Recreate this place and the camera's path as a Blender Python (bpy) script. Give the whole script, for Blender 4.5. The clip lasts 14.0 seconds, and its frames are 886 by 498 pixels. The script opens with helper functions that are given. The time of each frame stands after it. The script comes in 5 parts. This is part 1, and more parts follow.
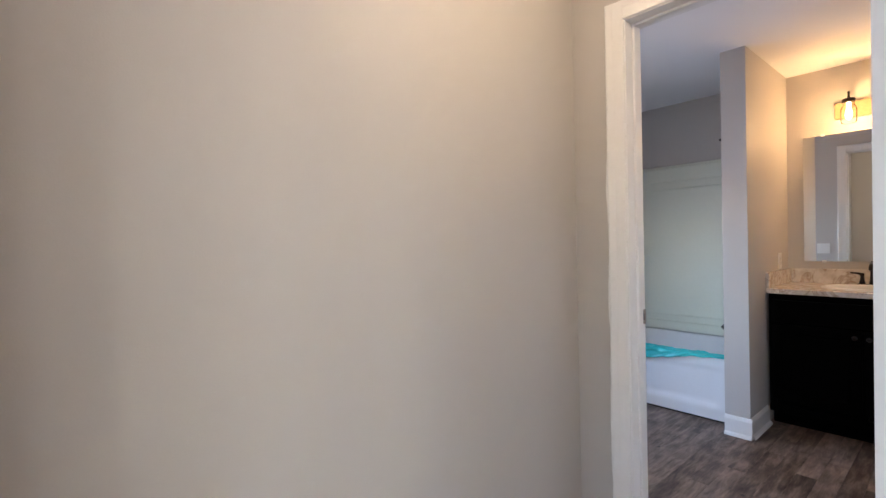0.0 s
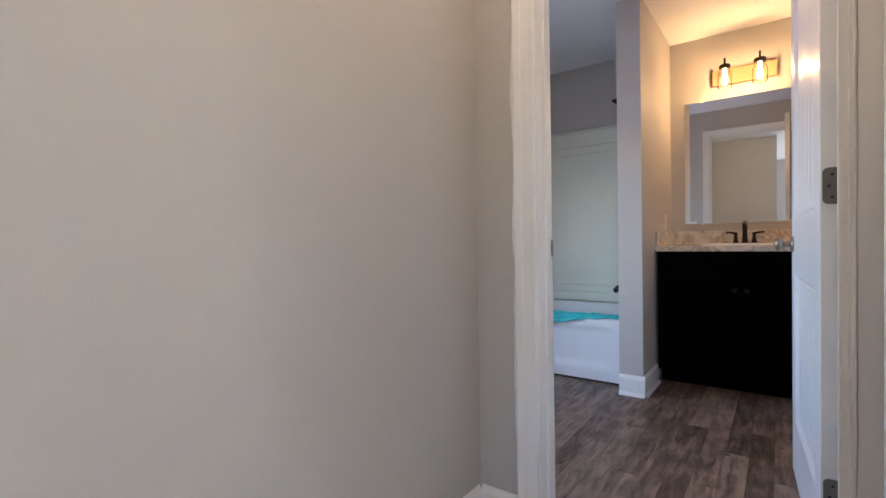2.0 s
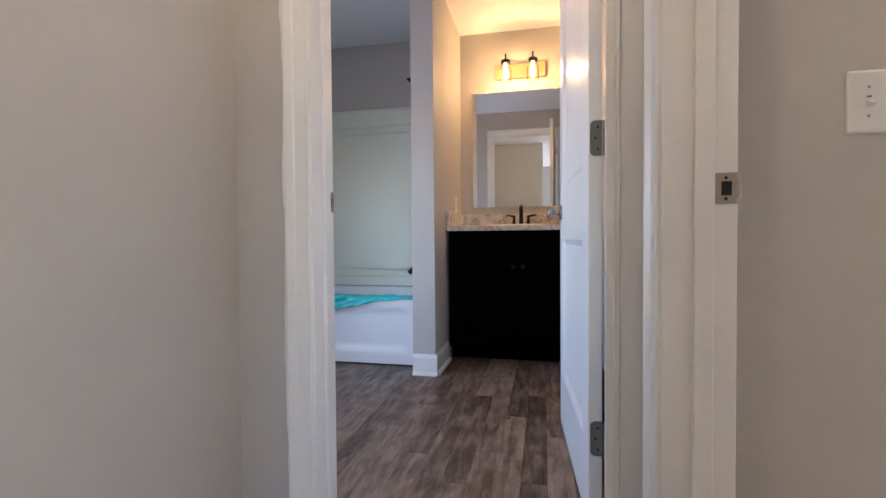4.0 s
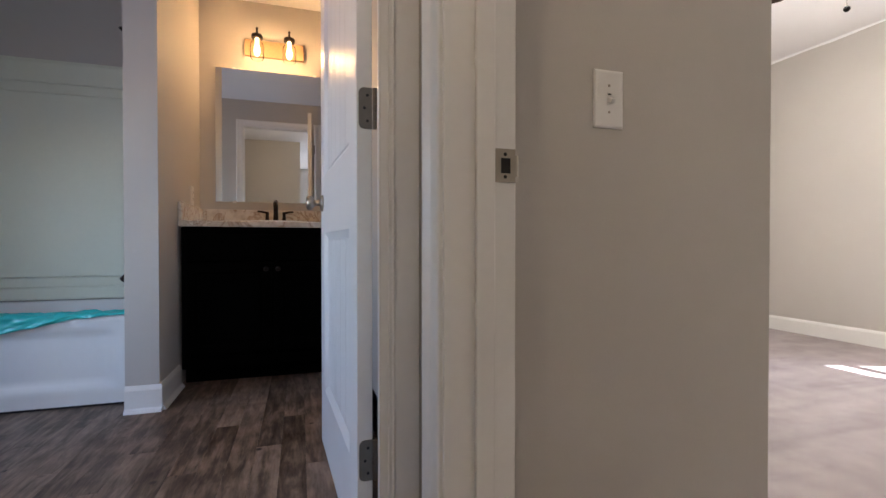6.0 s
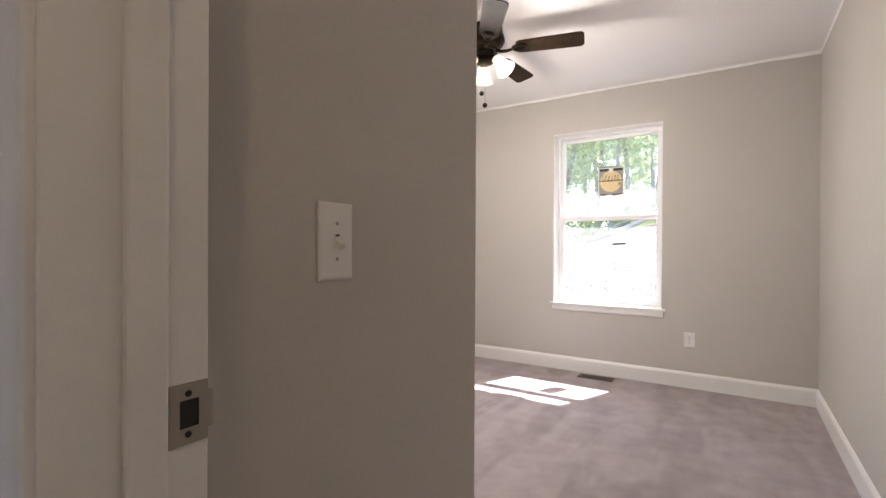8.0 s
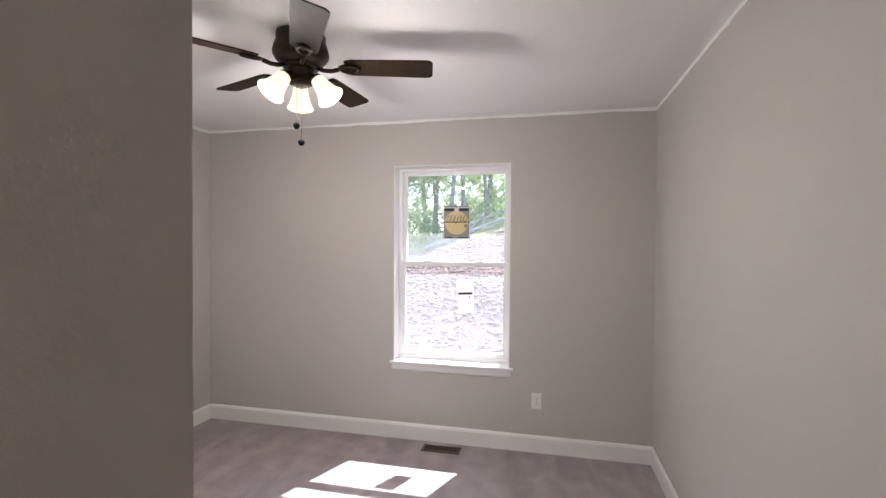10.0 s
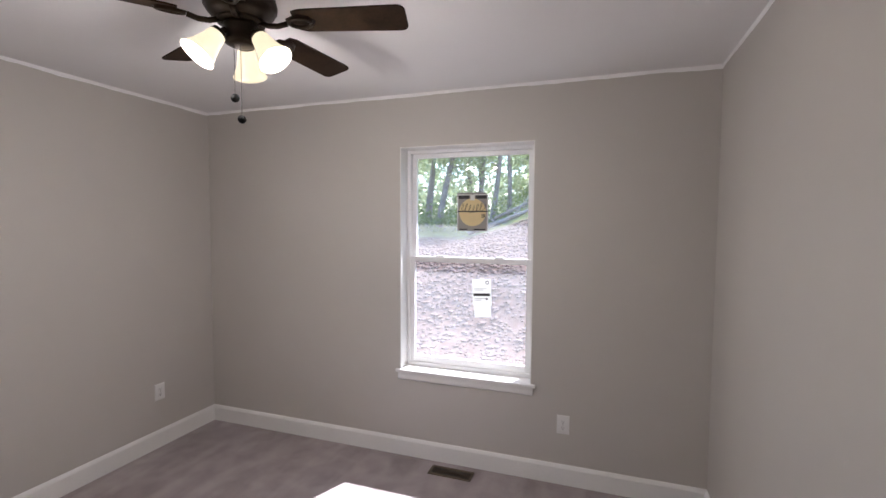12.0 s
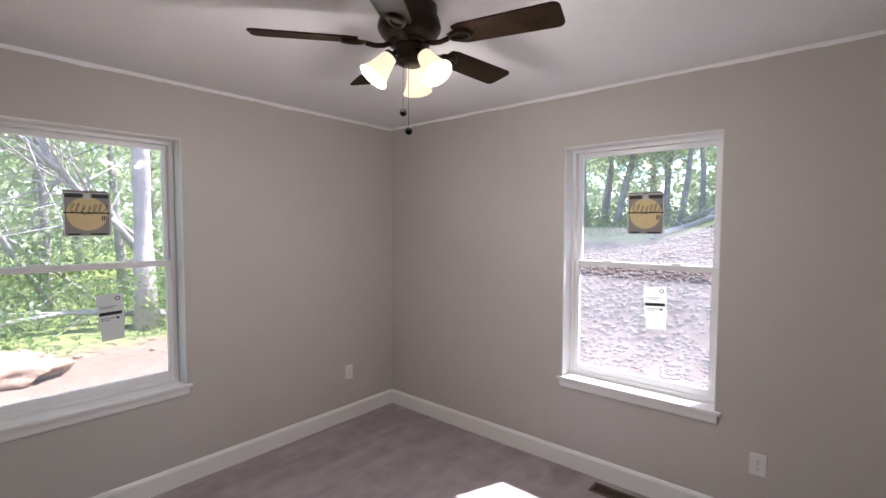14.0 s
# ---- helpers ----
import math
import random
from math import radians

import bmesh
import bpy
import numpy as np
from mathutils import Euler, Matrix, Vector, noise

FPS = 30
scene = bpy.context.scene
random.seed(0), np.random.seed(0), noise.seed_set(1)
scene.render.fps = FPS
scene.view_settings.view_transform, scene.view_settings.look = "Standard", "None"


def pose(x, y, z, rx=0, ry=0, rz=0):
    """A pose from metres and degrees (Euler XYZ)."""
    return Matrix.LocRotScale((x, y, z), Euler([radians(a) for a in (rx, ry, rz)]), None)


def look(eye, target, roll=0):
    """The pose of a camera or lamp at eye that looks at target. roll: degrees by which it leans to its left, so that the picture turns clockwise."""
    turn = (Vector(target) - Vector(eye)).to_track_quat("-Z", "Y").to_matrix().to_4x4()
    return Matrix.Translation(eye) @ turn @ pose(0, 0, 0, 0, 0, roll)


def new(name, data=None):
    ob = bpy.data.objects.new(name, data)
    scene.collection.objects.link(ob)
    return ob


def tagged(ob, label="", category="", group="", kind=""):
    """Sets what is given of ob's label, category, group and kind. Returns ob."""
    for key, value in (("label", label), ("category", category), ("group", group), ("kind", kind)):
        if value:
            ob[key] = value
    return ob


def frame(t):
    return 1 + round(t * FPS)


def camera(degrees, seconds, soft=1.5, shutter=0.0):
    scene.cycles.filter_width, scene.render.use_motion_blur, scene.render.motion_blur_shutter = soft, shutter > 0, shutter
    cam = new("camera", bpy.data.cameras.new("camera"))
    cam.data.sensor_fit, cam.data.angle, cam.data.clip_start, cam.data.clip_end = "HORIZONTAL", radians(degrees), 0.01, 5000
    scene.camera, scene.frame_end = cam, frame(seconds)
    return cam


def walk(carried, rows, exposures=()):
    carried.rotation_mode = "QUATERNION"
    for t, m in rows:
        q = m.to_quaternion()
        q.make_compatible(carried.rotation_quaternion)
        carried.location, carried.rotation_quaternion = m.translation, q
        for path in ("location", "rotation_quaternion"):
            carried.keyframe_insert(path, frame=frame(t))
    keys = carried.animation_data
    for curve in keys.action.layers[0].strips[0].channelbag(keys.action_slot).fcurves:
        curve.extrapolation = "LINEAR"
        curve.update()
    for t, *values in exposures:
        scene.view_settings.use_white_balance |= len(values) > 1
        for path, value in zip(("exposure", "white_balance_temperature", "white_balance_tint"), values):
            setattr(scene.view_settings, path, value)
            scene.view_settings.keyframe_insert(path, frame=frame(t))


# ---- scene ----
cam = camera(87.9, 14.0)
PATH = [
    (0, (-0.121, -0.005, 1.311), (1.187, 1.508, 1.28), -1.4),
    (0.5, (-0.032, 0.065, 1.205), (1.305, 1.552, 1.184), -1.4),
    (1, (0.062, 0.13, 1.112), (1.461, 1.559, 1.096), -1.3),
    (1.5, (0.138, 0.191, 1.048), (1.629, 1.523, 1.022), -1.1),
    (2, (0.211, 0.243, 1.004), (1.823, 1.426, 0.968), -1.0),
    (2.5, (0.264, 0.265, 0.958), (1.995, 1.267, 0.918), -0.9),
    (3, (0.33, 0.27, 0.913), (2.163, 1.071, 0.868), -0.8),
    (5.5, (0.685, 0.294, 0.816), (2.667, 0.025, 0.785), 0.0),
    (6, (0.73, 0.285, 0.806), (2.64, -0.309, 0.784), -0.0),
    (6.5, (0.776, 0.264, 0.818), (2.544, -0.672, 0.801), 0.0),
    (7, (0.847, 0.245, 0.833), (2.401, -1.014, 0.821), 0.1),
    (7.5, (0.922, 0.232, 0.954), (2.242, -1.271, 0.944), 0.2),
    (8, (1.046, 0.174, 1.126), (2.123, -1.511, 1.117), 0.3),
    (8.5, (1.188, 0.061, 1.3), (2.022, -1.756, 1.291), 0.1),
    (8.9, (1.323, -0.095, 1.376), (1.946, -1.995, 1.377), 0.3),
    (9, (1.309, -0.132, 1.402), (1.898, -2.043, 1.401), 0.3),
    (11.5, (1.275, -0.984, 1.653), (1.68, -2.94, 1.572), 0.3),
    (12, (1.144, -1.076, 1.659), (1.805, -2.96, 1.544), 0.3),
    (12.5, (1.08, -1.134, 1.652), (1.966, -2.923, 1.521), 0.2),
    (13, (1.07, -1.143, 1.649), (2.122, -2.839, 1.517), 0.2),
    (13.5, (1.079, -1.122, 1.651), (2.269, -2.725, 1.53), 0.2),
    (14, (1.076, -1.113, 1.65), (2.38, -2.626, 1.55), 0.1),
]
EXPOSURES = [(0, 4.02, 5900, 12), (1, 3.8, 5850, 12), (3, 3.98, 5800, 12), (5.5, 4.05, 5900, 12), (6, 3.55, 5950, 12), (6.5, 2.88, 6000, 14), (7.0, 2.86, 6000, 14), (8.0, 3.04, 6050, 15), (9, 2.92, 5900, 15), (11.5, 2.24, 5700, 16), (14, 2.22, 5700, 17)]
walk(cam, [(t, look(eye, target, roll)) for t, eye, target, roll in PATH], EXPOSURES)

# ---- world, sun and large lights ----
world = bpy.data.worlds.new("sky")
scene.world = world
world.use_nodes = True
wn = world.node_tree.nodes
sky = wn.new("ShaderNodeTexSky")
sky.sky_type = "NISHITA"
sky.sun_disc = False
SUN_FROM = Vector((-0.41, -1.0, 1.43)).normalized()
sky.sun_elevation = math.asin(SUN_FROM.z)
sky.sun_rotation = math.atan2(SUN_FROM.x, SUN_FROM.y)
wn["Background"].inputs["Strength"].default_value = 0.15
world.node_tree.links.new(sky.outputs[0], wn["Background"].inputs["Color"])

sun = new("sun", bpy.data.lights.new("sun", "SUN"))
sun.data.energy, sun.data.angle, sun.data.color = 3.5, radians(0.5), (1.0, 0.95, 0.88)
sun.matrix_world = look(SUN_FROM * 30, (0, 0, 0))


def area_lamp(name, eye, target, w, h, power, colour):
    ob = new(name, bpy.data.lights.new(name, "AREA"))
    ob.data.shape, ob.data.size, ob.data.size_y = "RECTANGLE", w, h
    ob.data.energy, ob.data.color = power, colour
    ob.matrix_world = look(eye, target)
    return ob


def bulb_lamp(name, place, power, colour, radius=0.02):
    ob = new(name, bpy.data.lights.new(name, "POINT"))
    ob.data.energy, ob.data.color, ob.data.shadow_soft_size = power, colour, radius
    ob.location = place
    return ob


# two daylight fill lamps added on the landing, in openings that stay out of view
area_lamp("landing_fill_daylight", (-1.60, -2.22, 1.42), (-1.60, 0, 1.2), 1.5, 1.35, 1.7, (0.88, 0.94, 1.0))
area_lamp("landing_end_fill_daylight", (-3.22, -0.85, 1.4), (0, -0.85, 1.3), 1.25, 1.15, 1.75, (0.86, 0.93, 1.0))
# daylight of a presumed window, out of view in the bathroom's north wall
area_lamp("bath_window_daylight", (2.25, 2.64, 1.15), (2.25, 0, 0.9), 0.75, 0.95, 0.74, (0.68, 0.76, 1.0)).data.spread = radians(132)
# lamp of the hall's ceiling light, unseen and presumed from the warm wall
bulb_lamp("hall_unseen_bulb", (1.0, 0.50, 2.40), 1.02, (1.0, 0.71, 0.41), 0.035)

# ---- materials ----
def material(name, colour, rough=0.6, metal=0.0, vary=0.08, scale=6.0, fine=120.0, bump=0.15, depth=0.002, spec=0.5, per_object=0.0):
    """A painted or plain surface: soft blotches, fine grain and a fine relief."""
    m = bpy.data.materials.new(name)
    m.use_nodes = True
    nt = m.node_tree
    n, l = nt.nodes, nt.links
    b = n["Principled BSDF"]
    b.inputs["Roughness"].default_value, b.inputs["Metallic"].default_value = rough, metal
    b.inputs["Specular IOR Level"].default_value = spec
    tc = n.new("ShaderNodeTexCoord")
    big = n.new("ShaderNodeTexNoise")
    big.inputs["Scale"].default_value, big.inputs["Detail"].default_value = scale, 4
    small = n.new("ShaderNodeTexNoise")
    small.inputs["Scale"].default_value, small.inputs["Detail"].default_value = fine, 3
    l.new(tc.outputs["Object"], big.inputs["Vector"])
    l.new(tc.outputs["Object"], small.inputs["Vector"])
    mix = n.new("ShaderNodeMix")
    mix.data_type = "RGBA"
    lo = [max(0, c * (1 - vary)) for c in colour]
    hi = [min(1, c * (1 + vary)) for c in colour]
    mix.inputs["A"].default_value, mix.inputs["B"].default_value = (*lo, 1), (*hi, 1)
    ramp = n.new("ShaderNodeMapRange")
    ramp.inputs["From Min"].default_value, ramp.inputs["From Max"].default_value = 0.3, 0.7
    add = n.new("ShaderNodeMath")
    add.operation = "MULTIPLY_ADD"
    add.inputs[1].default_value = 0.35
    l.new(small.outputs["Fac"], add.inputs[0])
    sc = n.new("ShaderNodeMath")
    sc.operation = "MULTIPLY"
    sc.inputs[1].default_value = 0.65
    l.new(big.outputs["Fac"], sc.inputs[0])
    l.new(sc.outputs[0], add.inputs[2])
    src = add.outputs[0]
    if per_object:
        oi = n.new("ShaderNodeObjectInfo")
        pa = n.new("ShaderNodeMath")
        pa.operation = "MULTIPLY_ADD"
        pa.inputs[1].default_value = per_object
        l.new(oi.outputs["Random"], pa.inputs[0])
        l.new(src, pa.inputs[2])
        src = pa.outputs[0]
        ramp.inputs["From Max"].default_value = 0.7 + per_object
    l.new(src, ramp.inputs["Value"])
    l.new(ramp.outputs["Result"], mix.inputs["Factor"])
    l.new(mix.outputs["Result"], b.inputs["Base Color"])
    if bump:
        bp = n.new("ShaderNodeBump")
        bp.inputs["Strength"].default_value, bp.inputs["Distance"].default_value = bump, depth
        l.new(small.outputs["Fac"], bp.inputs["Height"])
        l.new(bp.outputs["Normal"], b.inputs["Normal"])
    return m


WALL = material("wall_paint", (0.518, 0.489, 0.454), 0.55, vary=0.03, scale=1.2, fine=220, bump=0.25, depth=0.001)
CEIL = material("ceiling_paint", (0.90, 0.89, 0.89), 0.8, vary=0.02, scale=2, fine=160, bump=0.3, depth=0.001)
TRIM = material("trim_paint", (0.80, 0.79, 0.77), 0.3, vary=0.03, scale=3, fine=60, bump=0.08, depth=0.001)
VINYL = material("white_vinyl", (0.82, 0.82, 0.82), 0.3, vary=0.02, scale=4, fine=80, bump=0.03)
PLASTIC = material("white_plastic", (0.78, 0.77, 0.75), 0.35, vary=0.02, scale=10, fine=200, bump=0.02)
# near-black for screws and backing, and for painted shade inside slots and holes
SLOT = material("dark_slot", (0.008, 0.008, 0.008), 0.6, vary=0.1)
NICKEL = material("satin_nickel", (0.36, 0.325, 0.28), 0.33, metal=1.0, vary=0.06, scale=30, fine=400, bump=0.05, depth=0.0005)
HINGE_NICKEL = material("dull_hinge_nickel", (0.20, 0.18, 0.15), 0.42, metal=1.0, vary=0.10, scale=30, fine=400, bump=0.05, depth=0.0005)
BRONZE = material("oiled_bronze", (0.018, 0.012, 0.009), 0.35, metal=0.6, vary=0.25, scale=20, fine=200, bump=0.1, depth=0.0005)
TUB = material("glossy_acrylic", (0.78, 0.79, 0.78), 0.18, vary=0.02, scale=2, fine=40, bump=0.02)
ESPRESSO = material("espresso_wood", (0.0014, 0.0012, 0.0011), 0.5, vary=0.3, scale=8, fine=90, bump=0.1, depth=0.0005, spec=0.015)
CARPET = material("carpet_plain", (0.30, 0.27, 0.26), 0.95, vary=0.18, scale=3, fine=350, bump=0.8, depth=0.006, spec=0.1)
CLAY = material("clay_soil", (0.33, 0.225, 0.165), 0.95, vary=0.25, scale=0.8, fine=9, bump=0.6, depth=0.05, spec=0.1)
ROCK = material("pale_stone", (0.175, 0.120, 0.096), 0.9, vary=0.3, scale=5, fine=40, bump=0.4, depth=0.01)
BARK = material("grey_bark", (0.30, 0.265, 0.235), 0.9, vary=0.35, scale=3, fine=25, bump=0.8, depth=0.03, spec=0.2)
ROOF = material("roof_board", (0.55, 0.53, 0.5), 0.8)


# ---- mesh helpers ----
def box(bm, x0, x1, y0, y1, z0, z1):
    v = [bm.verts.new(p) for p in ((x0, y0, z0), (x1, y0, z0), (x1, y1, z0), (x0, y1, z0), (x0, y0, z1), (x1, y0, z1), (x1, y1, z1), (x0, y1, z1))]
    for f in ((3, 2, 1, 0), (4, 5, 6, 7), (0, 1, 5, 4), (1, 2, 6, 5), (2, 3, 7, 6), (3, 0, 4, 7)):
        bm.faces.new([v[i] for i in f])
    return v


def rbox(bm, x0, x1, y0, y1, z0, z1, r=0.003, seg=2):
    """A box with rounded edges, added to bm."""
    t = bmesh.new()
    box(t, x0, x1, y0, y1, z0, z1)
    bmesh.ops.bevel(t, geom=t.edges[:], offset=r, segments=seg, affect="EDGES", profile=0.5)
    me = bpy.data.meshes.new("tmp")
    t.to_mesh(me)
    t.free()
    bm.from_mesh(me)
    bpy.data.meshes.remove(me)


def lathe(bm, profile, m=Matrix(), n=24, closed=True):
    """Rings of (radius, height) round local z, placed by m."""
    rings = []
    for r, z in profile:
        rings.append([bm.verts.new(m @ Vector((r * math.cos(2 * math.pi * i / n), r * math.sin(2 * math.pi * i / n), z))) for i in range(n)])
    for a, b in zip(rings, rings[1:]):
        for i in range(n):
            bm.faces.new((a[i], a[(i + 1) % n], b[(i + 1) % n], b[i]))
    if closed:
        bm.faces.new(rings[0][::-1])
        bm.faces.new(rings[-1])


def tube(bm, pts, radii, n=8):
    """A tube along points."""
    rings = []
    pts = [Vector(p) for p in pts]
    for i, p in enumerate(pts):
        d = (pts[min(i + 1, len(pts) - 1)] - pts[max(i - 1, 0)]).normalized()
        q = d.to_track_quat("Z", "Y")
        r = radii[i] if isinstance(radii, (list, tuple)) else radii
        rings.append([bm.verts.new(p + q @ Vector((r * math.cos(2 * math.pi * k / n), r * math.sin(2 * math.pi * k / n), 0))) for k in range(n)])
    for a, b in zip(rings, rings[1:]):
        for k in range(n):
            bm.faces.new((a[k], a[(k + 1) % n], b[(k + 1) % n], b[k]))
    bm.faces.new(rings[0][::-1])
    bm.faces.new(rings[-1])


def extrude_profile(bm, profile, origin, across, out, along, length):
    """A moulding: profile of (across, out) swept along a straight line."""
    o, a, u, d = Vector(origin), Vector(across), Vector(out), Vector(along)
    e0 = [bm.verts.new(o + a * p + u * q) for p, q in profile]
    e1 = [bm.verts.new(o + a * p + u * q + d * length) for p, q in profile]
    n = len(profile)
    for i in range(n):
        bm.faces.new((e0[i], e0[(i + 1) % n], e1[(i + 1) % n], e1[i]))
    bm.faces.new(e0[::-1])
    bm.faces.new(e1)


def link(name, bm, mat, smooth=False):
    bmesh.ops.recalc_face_normals(bm, faces=bm.faces[:])
    me = bpy.data.meshes.new(name)
    bm.to_mesh(me)
    bm.free()
    me.materials.append(mat)
    if smooth:
        for p in me.polygons:
            p.use_smooth = True
    return new(name, me)


BASE = {}


def thing(name, base, label, category, group="", kind=""):
    """An empty at the base of a thing, that carries its parts."""
    ob = new(name)
    ob.empty_display_size = 0.05
    ob.matrix_basis = Matrix.Translation(base)
    BASE[ob.name] = Vector(base)
    return tagged(ob, label, category, group, kind)


def part(name, bm, mat, parent, label="", smooth=False):
    """One mesh under a thing or under a part, modelled in the world's metres."""
    ob = link(name, bm, mat, smooth)
    ob.parent = parent
    if parent.name in BASE:
        ob.matrix_parent_inverse = Matrix.Translation(-BASE[parent.name])
    if label:
        ob["label"] = label
    return ob


def structure(name, bm, mat, label, category, smooth=False):
    return tagged(link(name, bm, mat, smooth), label, category, kind="structure")


# ---- large structure ----
H, HB = 2.505, 2.535      # ceilings of the hall and bathroom, and of the bedroom


def wall(name, label, x0, x1, y0, y1, z0=0.0, z1=2.545, along="x", holes=()):
    """A wall with openings (from, to, sill, head) along x or y."""
    bm = bmesh.new()
    a, b = (x0, x1) if along == "x" else (y0, y1)

    def piece(p, q, s, t):
        if q - p < 1e-4 or t - s < 1e-4:
            return
        if along == "x":
            box(bm, p, q, y0, y1, s, t)
        else:
            box(bm, x0, x1, p, q, s, t)

    at = a
    for p, q, s, t in sorted(holes):
        piece(at, p, z0, z1)
        piece(p, q, z0, s)
        piece(p, q, t, z1)
        at = q
    piece(at, b, z0, z1)
    return structure(name, bm, WALL, label, "wall")


SX0, SX1, SZ0, SZ1 = 1.567, 2.492, 0.60, 2.177      # south window opening
EY0, EY1, EZ0, EZ1 = -2.236, -1.305, 0.618, 2.188     # east window opening
wall("wall_south", "greige painted bedroom wall with a window", 0.41, 4.40, -4.21, -4.01, holes=[(SX0, SX1, SZ0, SZ1)])
wall("wall_east", "greige painted bedroom wall with a window", 4.20, 4.40, -4.01, -0.75, along="y", holes=[(EY0, EY1, EZ0, EZ1)])
wall("wall_west", "plain greige painted bedroom wall", 0.27, 0.55, -4.01, -0.105, along="y")
wall("wall_north", "plain greige painted bedroom wall", 1.76, 4.20, -0.885, -0.75)
wall("wall_switch", "greige painted wall with a light switch", 1.622, 1.76, -0.885, 0.02, along="y")
wall("wall_bedroom_door", "greige painted wall with the bedroom doorway", 0.68, 1.622, -0.105, 0.018, holes=[(0.68, 1.542, 0.0, 2.215)])
wall("wall_hall_corner", "greige painted outer corner beside the bedroom doorway", 0.27, 0.68, -0.105, 0.0365)
wall("wall_hall", "plain greige painted hallway wall", -3.34, 1.69, 1.168, 1.29)
# its opening is added for the fill lamp behind it
wall("wall_landing_end", "unseen greige end wall of the landing, with an added opening", -3.34, -3.20, -2.2, 1.168, along="y", holes=[(-1.49, -0.21, 0.81, 1.99)])
wall("wall_hall_end", "plain greige painted end wall of the hallway", -0.50, -0.36, 0.28, 1.168, along="y")
# opening added here too, for the landing's other fill lamp
wall("wall_landing", "unseen greige landing wall, with an opening added for fill light", -3.34, 0.41, -2.34, -2.2, holes=[(-2.35, -0.85, 0.74, 2.10)])
wall("wall_bath_door", "greige painted wall with the bathroom doorway", 1.69, 1.82, 0.02, 2.75, along="y", holes=[(0.085, 0.942, 0.0, 2.225)])
wall("wall_bath_south", "plain greige painted bathroom wall", 1.82, 4.225, -0.24, -0.10)
wall("wall_bath_north", "plain greige painted bathroom wall", 1.82, 4.225, 2.62, 2.75, holes=[(1.87, 2.63, 0.67, 1.63)])
wall("wall_bath_east", "greige painted bathroom wall behind the vanity", 4.225, 4.40, -0.75, 2.75, along="y")
wall("wall_wing", "greige painted wing wall between tub and vanity", 3.258, 4.225, 0.938, 1.082)
wall("wall_back_infill", "plain wall that closes the bathroom corner", 1.76, 1.82, -0.24, 0.02, along="y")


def slab(name, mat, label, category, x0, x1, y0, y1, z0, z1):
    bm = bmesh.new()
    box(bm, x0, x1, y0, y1, z0, z1)
    return structure(name, bm, mat, label, category)


slab("ceiling_bedroom", CEIL, "flat white painted bedroom ceiling", "ceiling", 0.27, 4.40, -4.21, -0.04, HB, HB + 0.07)
slab("ceiling_hall", CEIL, "flat white painted hallway ceiling", "ceiling", -3.34, 1.75, -0.04, 1.29, H, H + 0.1)
slab("ceiling_landing", CEIL, "flat white painted landing ceiling", "ceiling", -3.34, 0.41, -2.34, -0.04, H, H + 0.1)
slab("ceiling_bathroom", CEIL, "flat white painted bathroom ceiling", "ceiling", 1.75, 4.40, -0.24, 2.75, H, H + 0.1)
# unseen slab, added so no sky light leaks in over the walls
slab("roof", ROOF, "unseen slab above the rooms, added to seal out light", "roof", -3.6, 5.0, -4.75, 3.0, H + 0.104, H + 0.2)
slab("eave_south", ROOF, "boxed eave above the window", "eave", -3.6, 5.0, -4.75, -4.214, 2.455, H + 0.1)
slab("floor_hall", CARPET, "beige carpet of the hallway", "floor", 0.41, 1.69, 0.03, 1.172, -0.1, 0.0)
slab("floor_landing", CARPET, "beige carpet of the landing", "floor", -3.34, 0.41, -2.34, 1.172, -0.1, 0.0)
slab("subfloor_bathroom", SLOT, "dark underlay under the bathroom planks", "floor", 1.69, 4.225, -0.24, 2.75, -0.1, -0.004)

# ---- trim: jambs, casings, baseboards ----
def casing_profile(w, t=0.017):
    """Colonial casing: thin, beaded inner edge at 0, thick outer edge at w."""
    return [(0, 0), (0, 0.007), (0.03 * w, 0.0095), (0.10 * w, 0.0105), (0.13 * w, 0.0098), (0.56 * w, 0.0120), (0.62 * w, 0.0140),
            (0.80 * w, t - 0.001), (0.90 * w, t), (0.97 * w, t - 0.001), (w, t - 0.004), (w, 0)]


def trim(name, label, pieces, mat=None):
    """pieces: (profile, origin, across, out, along, length)."""
    bm = bmesh.new()
    for p in pieces:
        extrude_profile(bm, *p)
    return structure(name, bm, mat or TRIM, label, "trim")


X, Y, Z = Vector((1, 0, 0)), Vector((0, 1, 0)), Vector((0, 0, 1))
HEAD = 2.20
# bathroom door, hall side: a full casing by the strike, a narrow ripped one by the corner
trim("trim_bath_casing_hall", "white painted colonial casing of the bathroom door", [
    (casing_profile(0.078), (1.69, 0.927, 0), Y, -X, Z, HEAD + 0.077),
    (casing_profile(0.035, 0.014), (1.69, 0.130, 0), -Y, -X, Z, HEAD + 0.077),
    (casing_profile(0.077), (1.69, 0.130, HEAD), Z, -X, Y, 0.797)])
trim("trim_bath_casing_inside", "white painted colonial casing inside the bathroom", [
    (casing_profile(0.07), (1.82, 0.927, 0), Y, X, Z, HEAD + 0.07),
    (casing_profile(0.07), (1.82, 0.098, 0), -Y, X, Z, HEAD + 0.07),
    (casing_profile(0.07), (1.82, 0.098, HEAD), Z, X, Y, 0.829)])
trim("trim_corner_filler", "flat white painted filler board in the corner", [
    ([(0, 0), (0, 0.006), (0.052, 0.006), (0.052, 0)], (1.69, 0.042, 0), Y, -X, Z, HEAD + 0.077)])
